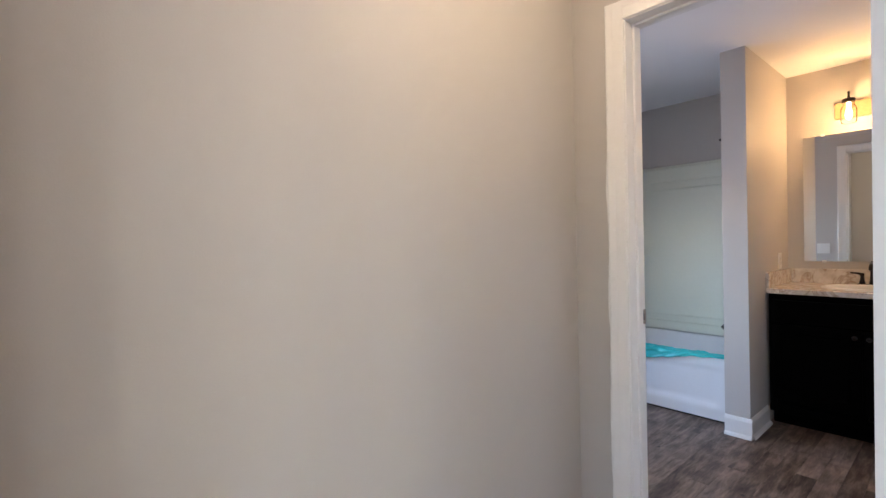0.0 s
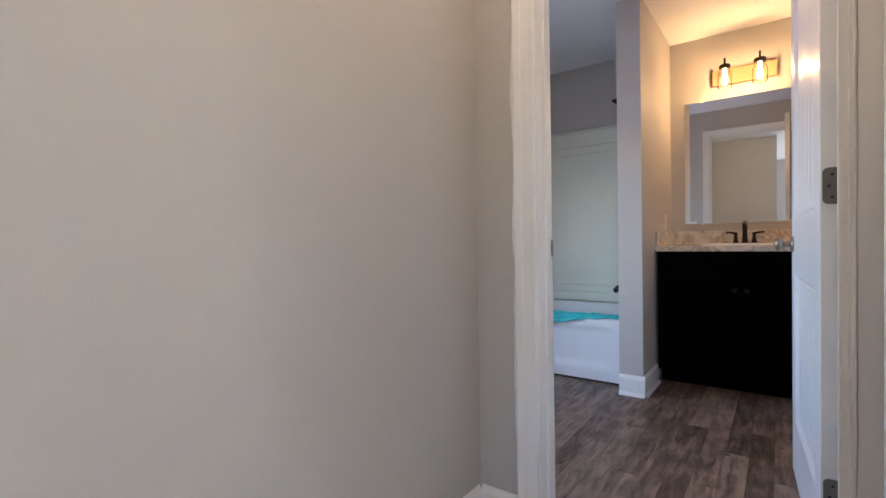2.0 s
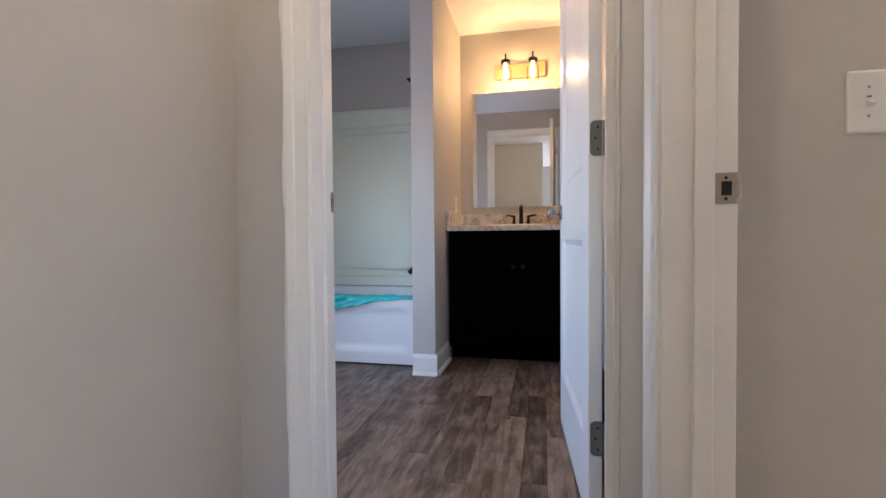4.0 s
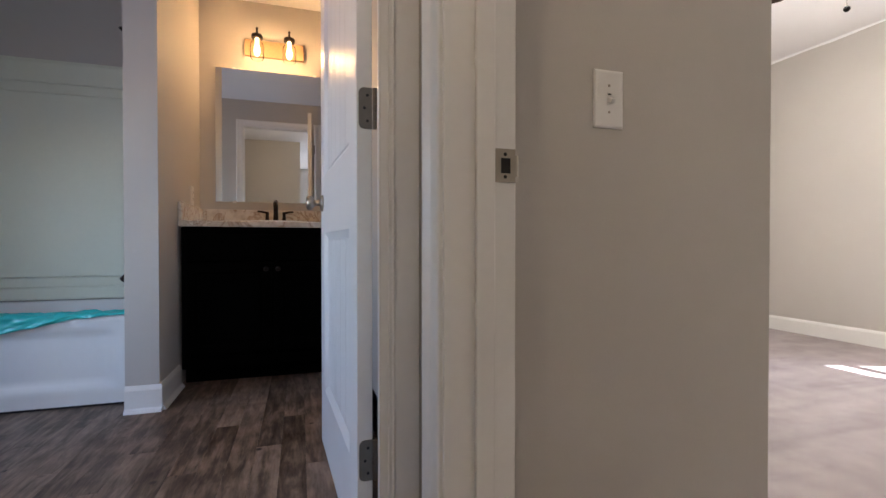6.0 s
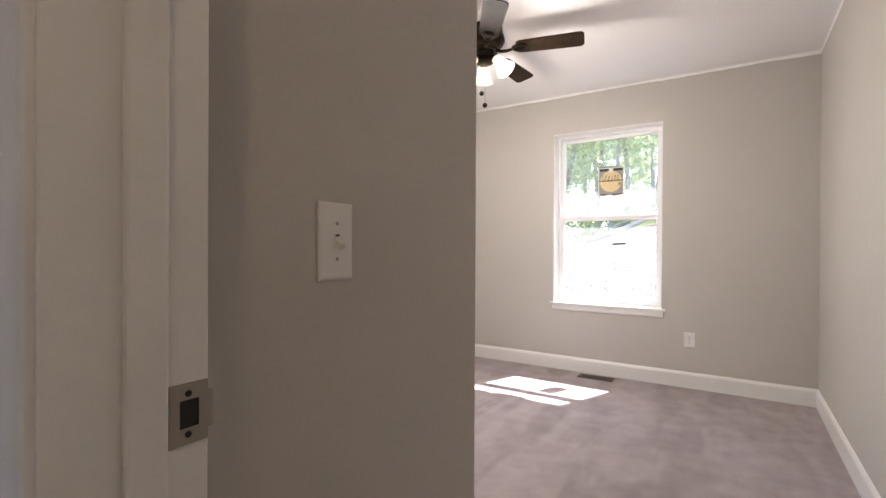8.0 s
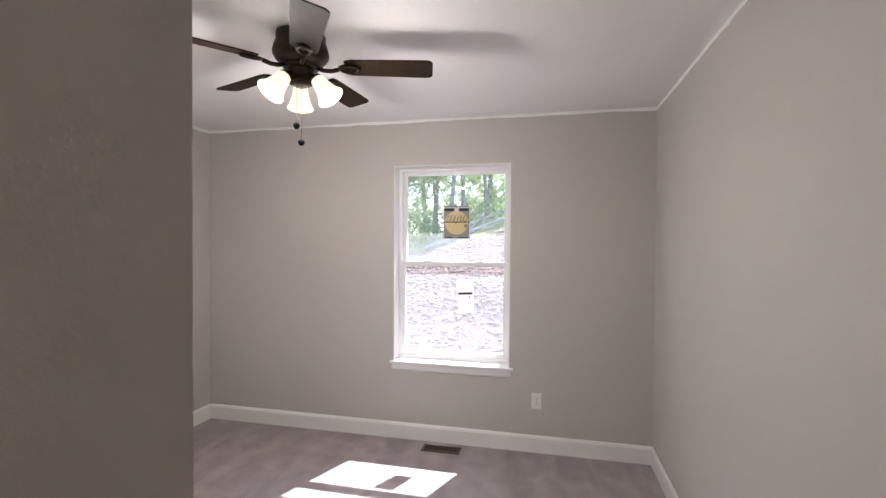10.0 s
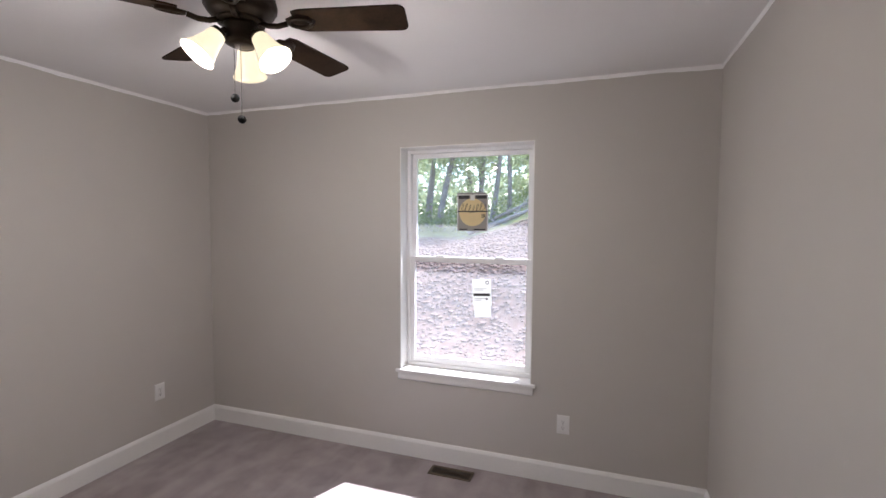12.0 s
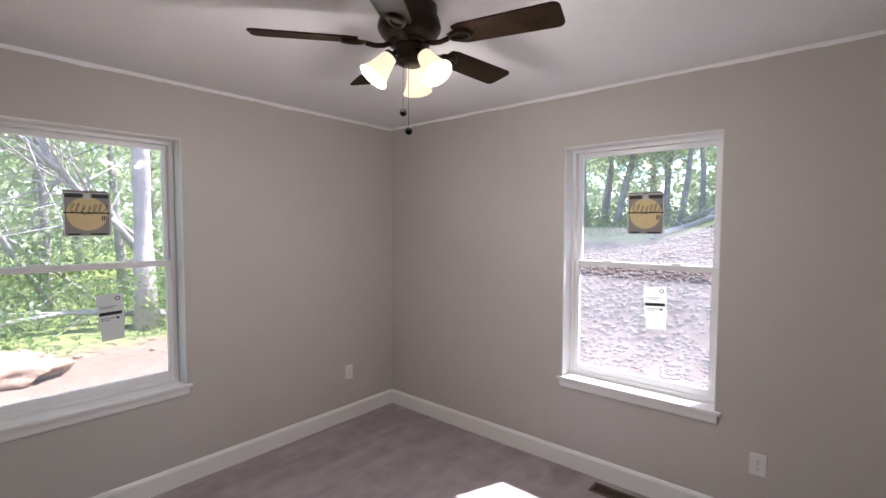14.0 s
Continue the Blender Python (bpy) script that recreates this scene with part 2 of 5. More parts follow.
# bedroom doorway, hall side
trim("trim_bedroom_casing_hall", "white painted casing of the bedroom doorway", [
    (casing_profile(0.070, 0.023), (1.528, 0.037, 0), X, Y, Z, HEAD + 0.07),
    (casing_profile(0.070, 0.023), (0.696, 0.037, 0), -X, Y, Z, HEAD + 0.07),
    (casing_profile(0.070, 0.023), (0.696, 0.037, HEAD), Z, Y, X, 0.832)])


def door_frame(name, label, boxes, stops):
    bm = bmesh.new()
    for b in boxes:
        rbox(bm, *b, r=0.0015, seg=1)
    for b in stops:
        rbox(bm, *b, r=0.003, seg=2)
    return structure(name, bm, TRIM, label, "door frame")


door_frame("door_frame_bathroom", "white painted jambs and stops of the bathroom door",
           [(1.6895, 1.8205, 0.922, 0.9415, 0, 2.215), (1.6895, 1.8205, 0.0855, 0.103, 0, 2.215), (1.6895, 1.8205, 0.103, 0.922, 2.195, 2.2145)],
           [(1.745, 1.783, 0.911, 0.9225, 0, 2.195), (1.745, 1.783, 0.1025, 0.112, 0, 2.195), (1.745, 1.783, 0.112, 0.911, 2.184, 2.1955)])
door_frame("door_frame_bedroom", "white painted jambs and stops of the bedroom doorway",
           [(1.5415, 1.575, 0.0175, 0.0368, 0, 2.21), (1.522, 1.5415, -0.1055, 0.0375, 0, 2.21), (0.6805, 0.70, -0.1055, 0.0375, 0, 2.21), (0.70, 1.522, -0.1055, 0.0375, 2.195, 2.2145)],
           [(1.511, 1.5225, -0.060, -0.022, 0, 2.195), (0.6995, 0.711, -0.060, -0.022, 0, 2.195), (0.711, 1.511, -0.060, -0.022, 2.184, 2.1955)])

BASE_H = 0.128
BASE_P = [(0, 0), (0, 0.014), (BASE_H - 0.022, 0.014), (BASE_H - 0.014, 0.011), (BASE_H - 0.004, 0.006), (BASE_H, 0.003), (BASE_H, 0)]


def baseboard(name, origin, out, along, length, shoe=False, low=0.0):
    pieces = [([(max(0, h - low), q) for h, q in BASE_P], origin, Z, out, along, length)]
    if shoe:
        pieces.append(([(0, 0.0), (0, 0.030), (0.006, 0.029), (0.016, 0.024), (0.022, 0.0145), (0.022, 0.0)], origin, Z, out, along, length))
    return trim(name, "white painted baseboard along the wall", pieces)


baseboard("baseboard_south", (0.55, -4.01, 0), Y, X, 3.65)
baseboard("baseboard_east", (4.20, -3.996, 0), -X, Y, 3.111)
baseboard("baseboard_west", (0.55, -3.996, 0), X, Y, 3.89)
baseboard("baseboard_north", (1.622, -0.885, 0), -Y, X, 2.564)
baseboard("baseboard_switch", (1.622, -0.899, 0), -X, Y, 0.79)
baseboard("baseboard_hall", (-0.36, 1.168, 0), -Y, X, 2.036, low=0.05)
baseboard("baseboard_hall_return", (1.69, 1.006, 0), -X, Y, 0.152, low=0.05)
baseboard("baseboard_wing_front", (3.258, 0.9245, 0), -X, Y, 0.157, True)
baseboard("baseboard_wing_side", (3.2585, 0.938, 0), -Y, X, 0.375, True)
baseboard("baseboard_bath_west", (1.82, 0.992, 0), X, Y, 1.62)
baseboard("baseboard_bath_north", (1.834, 2.62, 0), -Y, X, 1.57)


def paint_line(name, a, b, inward, seed):
    """Ceiling paint that laps a little way down the wall, with an uneven brushed edge."""
    bm = bmesh.new()
    a, b, w = Vector(a), Vector(b), Vector(inward)
    n = max(8, int((b - a).length / 0.04))
    rows = []
    for i in range(n + 1):
        p = a.lerp(b, i / n)
        d = 0.021 + 0.008 * noise.noise((i * 0.17, seed, 0)) + 0.004 * noise.noise((i * 0.9, seed, 3))
        rows.append((bm.verts.new(p + w * 0.0025), bm.verts.new(p + w * 0.0025 - Z * d), bm.verts.new(p - Z * (d + 0.001))))
    for r, s in zip(rows, rows[1:]):
        bm.faces.new((r[0], s[0], s[1], r[1]))
        bm.faces.new((r[1], s[1], s[2], r[2]))
    structure(name, bm, CEIL, "uneven edge of white ceiling paint", "trim")


paint_line("trim_ceiling_line_south", (0.55, -4.01, HB), (4.2, -4.01, HB), Y, 1.3)
paint_line("trim_ceiling_line_east", (4.2, -4.01, HB), (4.2, -0.885, HB), -X, 5.1)
paint_line("trim_ceiling_line_west", (0.55, -4.01, HB), (0.55, -0.105, HB), X, 8.7)


def caulk_line(name, x, y, seed):
    """Trim paint that strays over the wall beside a casing."""
    bm = bmesh.new()
    rows = []
    for i in range(61):
        z = 0.13 + i * 0.033
        w = max(0.0015, 0.006 + 0.014 * noise.noise((i * 0.11, seed, 0)) + 0.004 * noise.noise((i * 0.5, seed, 2)))
        rows.append((bm.verts.new((x - 0.002, y - 0.004, z)), bm.verts.new((x - 0.002, y + w, z)), bm.verts.new((x, y + w + 0.001, z))))
    for r, s in zip(rows, rows[1:]):
        bm.faces.new((r[0], s[0], s[1], r[1]))
        bm.faces.new((r[1], s[1], s[2], r[2]))
    structure(name, bm, TRIM, "strayed white trim paint beside the casing", "trim")


caulk_line("trim_paint_edge", 1.69, 1.005, 2.4)


# ---- windows ----
def glass_material(name, tint=(1, 1, 1), ior=1.45):
    m = bpy.data.materials.new(name)
    m.use_nodes = True
    n, l = m.node_tree.nodes, m.node_tree.links
    n.remove(n["Principled BSDF"])
    tr, gl, fr, mx = n.new("ShaderNodeBsdfTransparent"), n.new("ShaderNodeBsdfGlossy"), n.new("ShaderNodeFresnel"), n.new("ShaderNodeMixShader")
    tr.inputs["Color"].default_value = (*tint, 1)
    gl.inputs["Roughness"].default_value = 0.01
    fr.inputs["IOR"].default_value = ior
    l.new(fr.outputs[0], mx.inputs[0])
    l.new(tr.outputs[0], mx.inputs[1])
    l.new(gl.outputs[0], mx.inputs[2])
    l.new(mx.outputs[0], n["Material Output"].inputs["Surface"])
    return m




def dust_haze_pane():
    """Window glass with a thin, uneven dusty film that catches sun and mimics glare."""
    m = glass_material("dust_hazed_window_glass", (0.97, 0.98, 0.97), 1.22)
    n, l = m.node_tree.nodes, m.node_tree.links
    clear = n["Material Output"].inputs["Surface"].links[0].from_socket
    dust_haze, mx, nz, mr, tc = n.new("ShaderNodeBsdfTranslucent"), n.new("ShaderNodeMixShader"), n.new("ShaderNodeTexNoise"), n.new("ShaderNodeMapRange"), n.new("ShaderNodeTexCoord")
    dust_haze.inputs["Color"].default_value = (0.9, 0.9, 0.92, 1)
    nz.inputs["Scale"].default_value, nz.inputs["Detail"].default_value = 3.0, 5
    mr.inputs["From Min"].default_value, mr.inputs["From Max"].default_value = 0.3, 0.7
    # film strength, set so its pale veil also stands in for glare
    mr.inputs["To Min"].default_value, mr.inputs["To Max"].default_value = 0.045, 0.085
    l.new(tc.outputs["Object"], nz.inputs["Vector"])
    l.new(nz.outputs["Fac"], mr.inputs["Value"])
    l.new(mr.outputs["Result"], mx.inputs[0])
    l.new(clear, mx.inputs[1])
    l.new(dust_haze.outputs[0], mx.inputs[2])
    l.new(mx.outputs[0], n["Material Output"].inputs["Surface"])
    return m


PANE = dust_haze_pane()
CARD = material("sticker_card", (0.30, 0.28, 0.26), 0.5, vary=0.05, scale=20, fine=200, bump=0.0)
YELLOW = material("sticker_yellow", (0.72, 0.58, 0.30), 0.5, vary=0.04, scale=20, fine=200, bump=0.0)
BLACK = material("black_ink", (0.015, 0.015, 0.015), 0.5, vary=0.1, bump=0.0)


def thin_paper(name, colour):
    m = bpy.data.materials.new(name)
    m.use_nodes = True
    n, l = m.node_tree.nodes, m.node_tree.links
    n.remove(n["Principled BSDF"])
    di, tr, mx = n.new("ShaderNodeBsdfDiffuse"), n.new("ShaderNodeBsdfTranslucent"), n.new("ShaderNodeMixShader")
    for s in (di, tr):
        s.inputs["Color"].default_value = (*colour, 1)
    mx.inputs[0].default_value = 0.5
    l.new(di.outputs[0], mx.inputs[1])
    l.new(tr.outputs[0], mx.inputs[2])
    l.new(mx.outputs[0], n["Material Output"].inputs["Surface"])
    return m


PAPER = thin_paper("white_paper", (0.82, 0.82, 0.80))


def window(name, m, w, z0, z1, label):
    """A single-hung vinyl window with stool and apron. Local x along the wall from the opening's left edge as seen from inside,
    local y outward from the wall's inner face."""
    t = new(name)
    t.matrix_basis = m
    tagged(t, label, "window", kind="structure")

    def piece(nm, bm, mat, smooth=False, lab=""):
        ob = link(nm, bm, mat, smooth)
        ob.parent = t
        if lab:
            ob["label"] = lab
        return ob

    zb = z0 + 0.022
    bm = bmesh.new()
    for b in ((0, 0.006, 0.001, 0.115, zb, z1), (w - 0.006, w, 0.001, 0.115, zb, z1), (0.006, w - 0.006, 0.001, 0.115, z1 - 0.006, z1)):
        box(bm, *b)
    piece("window_return", bm, TRIM, lab="white painted return of the opening")
    bm = bmesh.new()
    for b in ((0.006, 0.030, 0.112, 0.195, zb, z1 - 0.006), (w - 0.030, w - 0.006, 0.112, 0.195, zb, z1 - 0.006),
              (0.030, w - 0.030, 0.112, 0.195, z1 - 0.030, z1 - 0.006), (0.030, w - 0.030, 0.112, 0.195, zb, zb + 0.026)):
        rbox(bm, *b, r=0.002, seg=1)
    piece("window_frame", bm, VINYL)
    mid = (z0 + z1) / 2 + 0.008

    def sash(nm, y0, y1, s, e, bottom, top):
        bm = bmesh.new()
        a, b = 0.030, w - 0.030
        for q in ((a, a + 0.030, y0, y1, s, e), (b - 0.030, b, y0, y1, s, e), (a + 0.030, b - 0.030, y0, y1, s, s + bottom), (a + 0.030, b - 0.030, y0, y1, e - top, e)):
            rbox(bm, *q, r=0.003, seg=2)
        ob = piece(nm, bm, VINYL)
        bm = bmesh.new()
        ym = (y0 + y1) / 2
        box(bm, a + 0.028, b - 0.028, ym - 0.002, ym + 0.002, s + bottom - 0.002, e - top + 0.002)
        g = link("pane", bm, PANE)
        g.parent = ob
        g.visible_shadow = False
        return ob

    low = sash("lower_sash", 0.122, 0.152, zb + 0.026, mid + 0.018, 0.045, 0.036)
    sash("upper_sash", 0.156, 0.186, mid - 0.020, z1 - 0.030, 0.036, 0.030)
    bm = bmesh.new()
    for x in (w * 0.27, w * 0.73):
        rbox(bm, x - 0.03, x + 0.03, 0.128, 0.15, mid + 0.018, mid + 0.028, r=0.003)
    lk = link("sash_lock", bm, VINYL)
    lk.parent = low
    bm = bmesh.new()
    rbox(bm, -0.028, w + 0.028, -0.022, 0.0, z0, z0 + 0.022, r=0.005, seg=3)
    box(bm, 0.0005, w - 0.0005, 0.0, 0.114, z0 + 0.0005, z0 + 0.0215)
    piece("window_sill", bm, TRIM)
    bm = bmesh.new()
    extrude_profile(bm, [(0, 0), (0, 0.006), (0.01, 0.012), (0.035, 0.013), (0.048, 0.015), (0.052, 0.015), (0.052, 0)], (-0.010, 0, z0 - 0.052), Z, -Y, X, w + 0.02)
    piece("window_apron", bm, TRIM)
    return t


WIN_S = pose(SX1, -4.01, 0, 0, 0, 180)
WIN_E = pose(4.20, EY1, 0, 0, 0, -90)
window("window_1", WIN_S, SX1 - SX0, SZ0, SZ1, "white vinyl single-hung window with stickers, sunlit")
window("window_2", WIN_E, EY1 - EY0, EZ0, EZ1, "white vinyl single-hung window facing the woods")


def flat_bar(bm, x0, x1, z0, z1, y):
    box(bm, x0, x1, y, y + 0.0004, z0, z1)


def maker_sticker(m, cx, z0, w, h, y):
    """A square card on the glass: pale yellow disc, black bars and a line of script that cannot be read."""
    t = new("window_sticker")
    t.matrix_basis = m @ Matrix.Translation((cx, y, z0))
    tagged(t, "grey square sticker with a pale yellow disc, on glass", "sticker", "stickers on the window panes")

    def p(nm, bm, mat):
        ob = link(nm, bm, mat)
        ob.parent = t

    bm = bmesh.new()
    c = 0.018
    pts = [(-w / 2, 0), (w / 2, 0), (w / 2, h - c), (w / 2 - c, h), (-w / 2, h)]
    extrude_profile(bm, [(a, b) for a, b in pts], (0, 0, 0), X, Z, Y, 0.0006)
    p("card", bm, CARD)
    bm = bmesh.new()
    lathe(bm, [(w * 0.435, 0), (w * 0.435, 0.0005)], Matrix.Translation((0, -0.0003, h * 0.49)) @ pose(0, 0, 0, 90, 0, 0), 40)
    p("disc", bm, YELLOW)
    for a, b, c, d in ((-0.46, -0.10, 0.84, 0.93), (0.10, 0.46, 0.84, 0.93), (-0.49, 0.49, 0.495, 0.525), (-0.42, -0.16, 0.02, 0.06), (0.05, 0.42, 0.02, 0.06), (0.30, 0.325, 0.34, 0.45), (0.345, 0.37, 0.34, 0.45), (0.39, 0.41, 0.36, 0.45)):
        bm = bmesh.new()
        flat_bar(bm, w * a, w * b, h * c, h * d, -0.0016)
        p("printed_bar", bm, BLACK)
    bm = bmesh.new()
    pts = []
    for i in range(56):
        a = i / 55
        pts.append((w * (0.40 - 0.76 * a) + 0.014 * math.sin(a * 40), -0.0018, h * 0.60 + h * 0.10 * math.sin(a * 40 + 0.9) + h * 0.03 * math.sin(a * 9)))
    tube(bm, pts, 0.0016, 4)
    p("script", bm, BLACK)
    bm = bmesh.new()
    flat_bar(bm, -w * 0.5, w * 0.5, h * 0.955, h * 1.0 - 0.0185, -0.0013)
    flat_bar(bm, -w * 0.5, -w * 0.47, 0.0, h * 0.9, -0.0013)
    flat_bar(bm, w * 0.47, w * 0.5, 0.0, h * 0.9, -0.0013)
    flat_bar(bm, -w * 0.47, w * 0.47, 0.0, h * 0.016, -0.0013)
    flat_bar(bm, -w * 0.07, w * 0.07, h * 0.80, h * 0.95, -0.0013)
    p("pale_edge", bm, PAPER)
    bm = bmesh.new()
    lathe(bm, [(w * 0.022, 0), (w * 0.022, 0.0004)], Matrix.Translation((0, -0.0019, h * 0.965)) @ pose(0, 0, 0, 90, 0, 0), 14)
    p("hang_dot", bm, BLACK)


def paper_label(m, cx, z0, w, h, y):
    """A white paper label with a black bar and small print."""
    t = new("window_label")
    t.matrix_basis = m @ Matrix.Translation((cx, y, z0)) @ pose(0, 0, 0, 0, -3, 0)
    tagged(t, "white paper label with a black bar, on glass", "label", "paper labels on the lower panes")

    def p(nm, bm, mat):
        ob = link(nm, bm, mat)
        ob.parent = t

    bm = bmesh.new()
    flat_bar(bm, -w * 0.5, w * 0.5, h * 0.30, h, 0.0)
    flat_bar(bm, -w * 0.44, w * 0.44, 0.0, h * 0.31, 0.0006)
    p("paper", bm, PAPER)
    bm = bmesh.new()
    flat_bar(bm, -w * 0.45, w * 0.42, h * 0.55, h * 0.62, -0.0008)
    p("black_bar", bm, BLACK)
    for i, (a, b) in enumerate(((-0.4, 0.1), (-0.4, 0.25), (-0.4, -0.05), (-0.4, 0.3))):
        bm = bmesh.new()
        z = h * (0.70 + 0.035 * i) if i < 2 else h * (0.44 + 0.04 * (i - 2))
        flat_bar(bm, w * a, w * b, z, z + h * 0.010, -0.0008)
        p("print_line", bm, BLACK)
    bm = bmesh.new()
    flat_bar(bm, w * 0.2, w * 0.3, h * 0.45, h * 0.50, -0.0008)
    p("print_block", bm, BLACK)
    bm = bmesh.new()
    lathe(bm, [(0.008, 0), (0.013, 0)], Matrix.Translation((w * 0.3, -0.0008, h * 0.9)) @ pose(0, 0, 0, 90, 0, 0), 20, closed=False)
    p("print_mark", bm, BLACK)


maker_sticker(WIN_S, SX1 - 2.016, 1.60, 0.222, 0.268, 0.168)
paper_label(WIN_S, SX1 - 1.925, 1.005, 0.135, 0.268, 0.1335)
maker_sticker(WIN_E, EY1 - EY0 - (-1.788 - EY0), 1.588, 0.222, 0.262, 0.168)
paper_label(WIN_E, EY1 - EY0 - (-1.885 - EY0), 0.968, 0.130, 0.275, 0.1335)


# ---- door of the bathroom, standing open ----
def panel_door(width, height, thick):
    """Two-panel plank door, modelled from the hinge along +x, with its faces across y; turned into place afterwards."""
    hinge = Vector((1.858, 0.116, 0.012))
    turn = pose(*hinge, 0, 0, 3.5)
    t = new("door_1")
    t.matrix_basis = turn
    tagged(t, "white two-panel plank door, standing open into the bathroom", "door", kind="structure")

    def p(nm, bm, mat, smooth=False, lab="", under=None):
        ob = link(nm, bm, mat, smooth)
        ob.parent = under or t
        if lab:
            ob["label"] = lab
        return ob

    st = 0.115
    zs = [0.0, 0.235, 0.835, 1.05, height - 0.115, height]
    bm = bmesh.new()
    rbox(bm, 0, st, 0, thick, 0, height, r=0.0015, seg=1)
    rbox(bm, width - st, width, 0, thick, 0, height, r=0.0015, seg=1)
    for a, b in ((zs[0], zs[1]), (zs[2], zs[3]), (zs[4], zs[5])):
        box(bm, st, width - st, 0.0003, thick - 0.0003, a, b)
    box(bm, st, width - st, 0.014, thick - 0.014, zs[1], zs[2])
    box(bm, st, width - st, 0.014, thick - 0.014, zs[3], zs[4])
    # sloped sticking round each panel, both faces
    for a, b in ((zs[1], zs[2]), (zs[3], zs[4])):
        for y0, y1 in ((thick - 0.0005, thick - 0.0125), (0.0005, 0.0125)):
            o = [(st, a), (width - st, a), (width - st, b), (st, b)]
            g = 0.022
            i = [(st + g, a + g), (width - st - g, a + g), (width - st - g, b - g), (st + g, b - g)]
            vo = [bm.verts.new((x, y0, z)) for x, z in o]
            vi = [bm.verts.new((x, y1, z)) for x, z in i]
            for k in range(4):
                bm.faces.new((vo[k], vo[(k + 1) % 4], vi[(k + 1) % 4], vi[k]))
    slab_ob = p("slab", bm, TRIM)
    n = 5
    g = 0.024
    pw = (width - 2 * st - 2 * g) / n
    for a, b in ((zs[1], zs[2]), (zs[3], zs[4])):
        for k in range(n):
            bm = bmesh.new()
            x0 = st + g + k * pw
            rbox(bm, x0 + 0.001, x0 + pw - 0.001, 0.0105, thick - 0.0105, a + g, b - g, r=0.0035, seg=1)
            p("plank", bm, TRIM, under=slab_ob)
    # knobs, with rosettes
    for side in (1, -1):
        base = Vector((width - 0.062, thick if side > 0 else 0, 0.953))
        m = Matrix.Translation(base) @ pose(0, 0, 0, -90 * side, 0, 0)
        bm = bmesh.new()
        lathe(bm, [(0.032, 0), (0.032, 0.004), (0.028, 0.009), (0.014, 0.011), (0.011, 0.014), (0.011, 0.030), (0.016, 0.034), (0.025, 0.040), (0.028, 0.048), (0.0275, 0.056), (0.022, 0.062), (0.010, 0.0645)], m, 28)
        p("door_knob", bm, NICKEL, True, "satin nickel knob")
    # butt hinges on the hinge edge
    for zc in (0.263, 1.124, 1.95):
        bm = bmesh.new()
        y0, y1, z0, z1, r = 0.0, 0.033, zc - 0.050, zc + 0.050, 0.014
        pts = [(y0, z0), (y1 - r, z0)]
        pts += [(y1 - r + r * math.sin(a * math.pi / 12), z0 + r - r * math.cos(a * math.pi / 12)) for a in range(1, 7)]
        pts += [(y1 - r + r * math.cos(a * math.pi / 12), z1 - r + r * math.sin(a * math.pi / 12)) for a in range(0, 7)]
        pts += [(y0, z1)]
        extrude_profile(bm, pts, (-0.0025, 0, 0), Y, Z, X, 0.003)
        for k in range(5):
            za = z0 + k * 0.020
            tube(bm, [(-0.004, -0.006, za + 0.0006), (-0.004, -0.006, za + 0.0194)], 0.0055, 12)
        h = p("hinge", bm, HINGE_NICKEL, lab="dull nickel butt hinge")
        bm = bmesh.new()
        for sy, sz in ((0.012, zc + 0.031), (0.019, zc), (0.012, zc - 0.031)):
            lathe(bm, [(0.0036, 0), (0.0036, 0.0012), (0.001, 0.0014)], Matrix.Translation((-0.0022, sy, sz)) @ pose(0, 0, 0, 0, -90, 0), 12)
        p("screw", bm, SLOT, under=h)
    return t


panel_door(0.80, 2.172, 0.038)


def strike_plate(name, m, label):
    """Local x along the wall's depth towards the lip, z up, y out of the jamb."""
    t = new(name)
    t.matrix_basis = m
    tagged(t, label, "strike plate", "strike plates on the door jambs")
    bm = bmesh.new()
    a0, a1, hz = -0.021, 0.019, 0.0315
    # plate with a latch opening: ring of quads round the hole
    hole = [(-0.0085, -0.0145), (0.0115, -0.0145), (0.0115, 0.0145), (-0.0085, 0.0145)]
    out = [(a0, -hz), (a1, -hz), (a1, hz), (a0, hz)]
    for y0 in (0.0, 0.0018):
        vo = [bm.verts.new((x, y0, z)) for x, z in out]
        vi = [bm.verts.new((x - 0.002, y0, z)) for x, z in hole]
        for k in range(4):
            bm.faces.new((vo[k], vo[(k + 1) % 4], vi[(k + 1) % 4], vi[k]))
    bm.verts.ensure_lookup_table()
    for k in range(4):
        bm.faces.new((bm.verts[k], bm.verts[(k + 1) % 4], bm.verts[8 + (k + 1) % 4], bm.verts[8 + k]))
        bm.faces.new((bm.verts[4 + k], bm.verts[4 + (k + 1) % 4], bm.verts[12 + (k + 1) % 4], bm.verts[12 + k]))
    # curled lip
    lip = [(0.019, 0.0018), (0.023, 0.0012), (0.0265, -0.001), (0.028, -0.004), (0.0265, -0.0035), (0.0245, -0.0005), (0.019, 0.0)]
    extrude_profile(bm, lip, (0, 0, -0.020), X, Y, Z, 0.040)
    ob = link("plate", bm, NICKEL)
    ob.parent = t
    bm = bmesh.new()
    box(bm, -0.0107, 0.0097, -0.002, 0.0004, -0.0147, 0.0147)
    ob = link("latch_hole", bm, SLOT)
    ob.parent = t
    for z in (0.021, -0.021):
        bm = bmesh.new()
        lathe(bm, [(0.0034, 0), (0.0034, 0.001), (0.001, 0.0012)], Matrix.Translation((-0.002, 0.0017, z)) @ pose(0, 0, 0, -90, 0, 0), 12)
        ob = link("screw", bm, SLOT)
        ob.parent = t


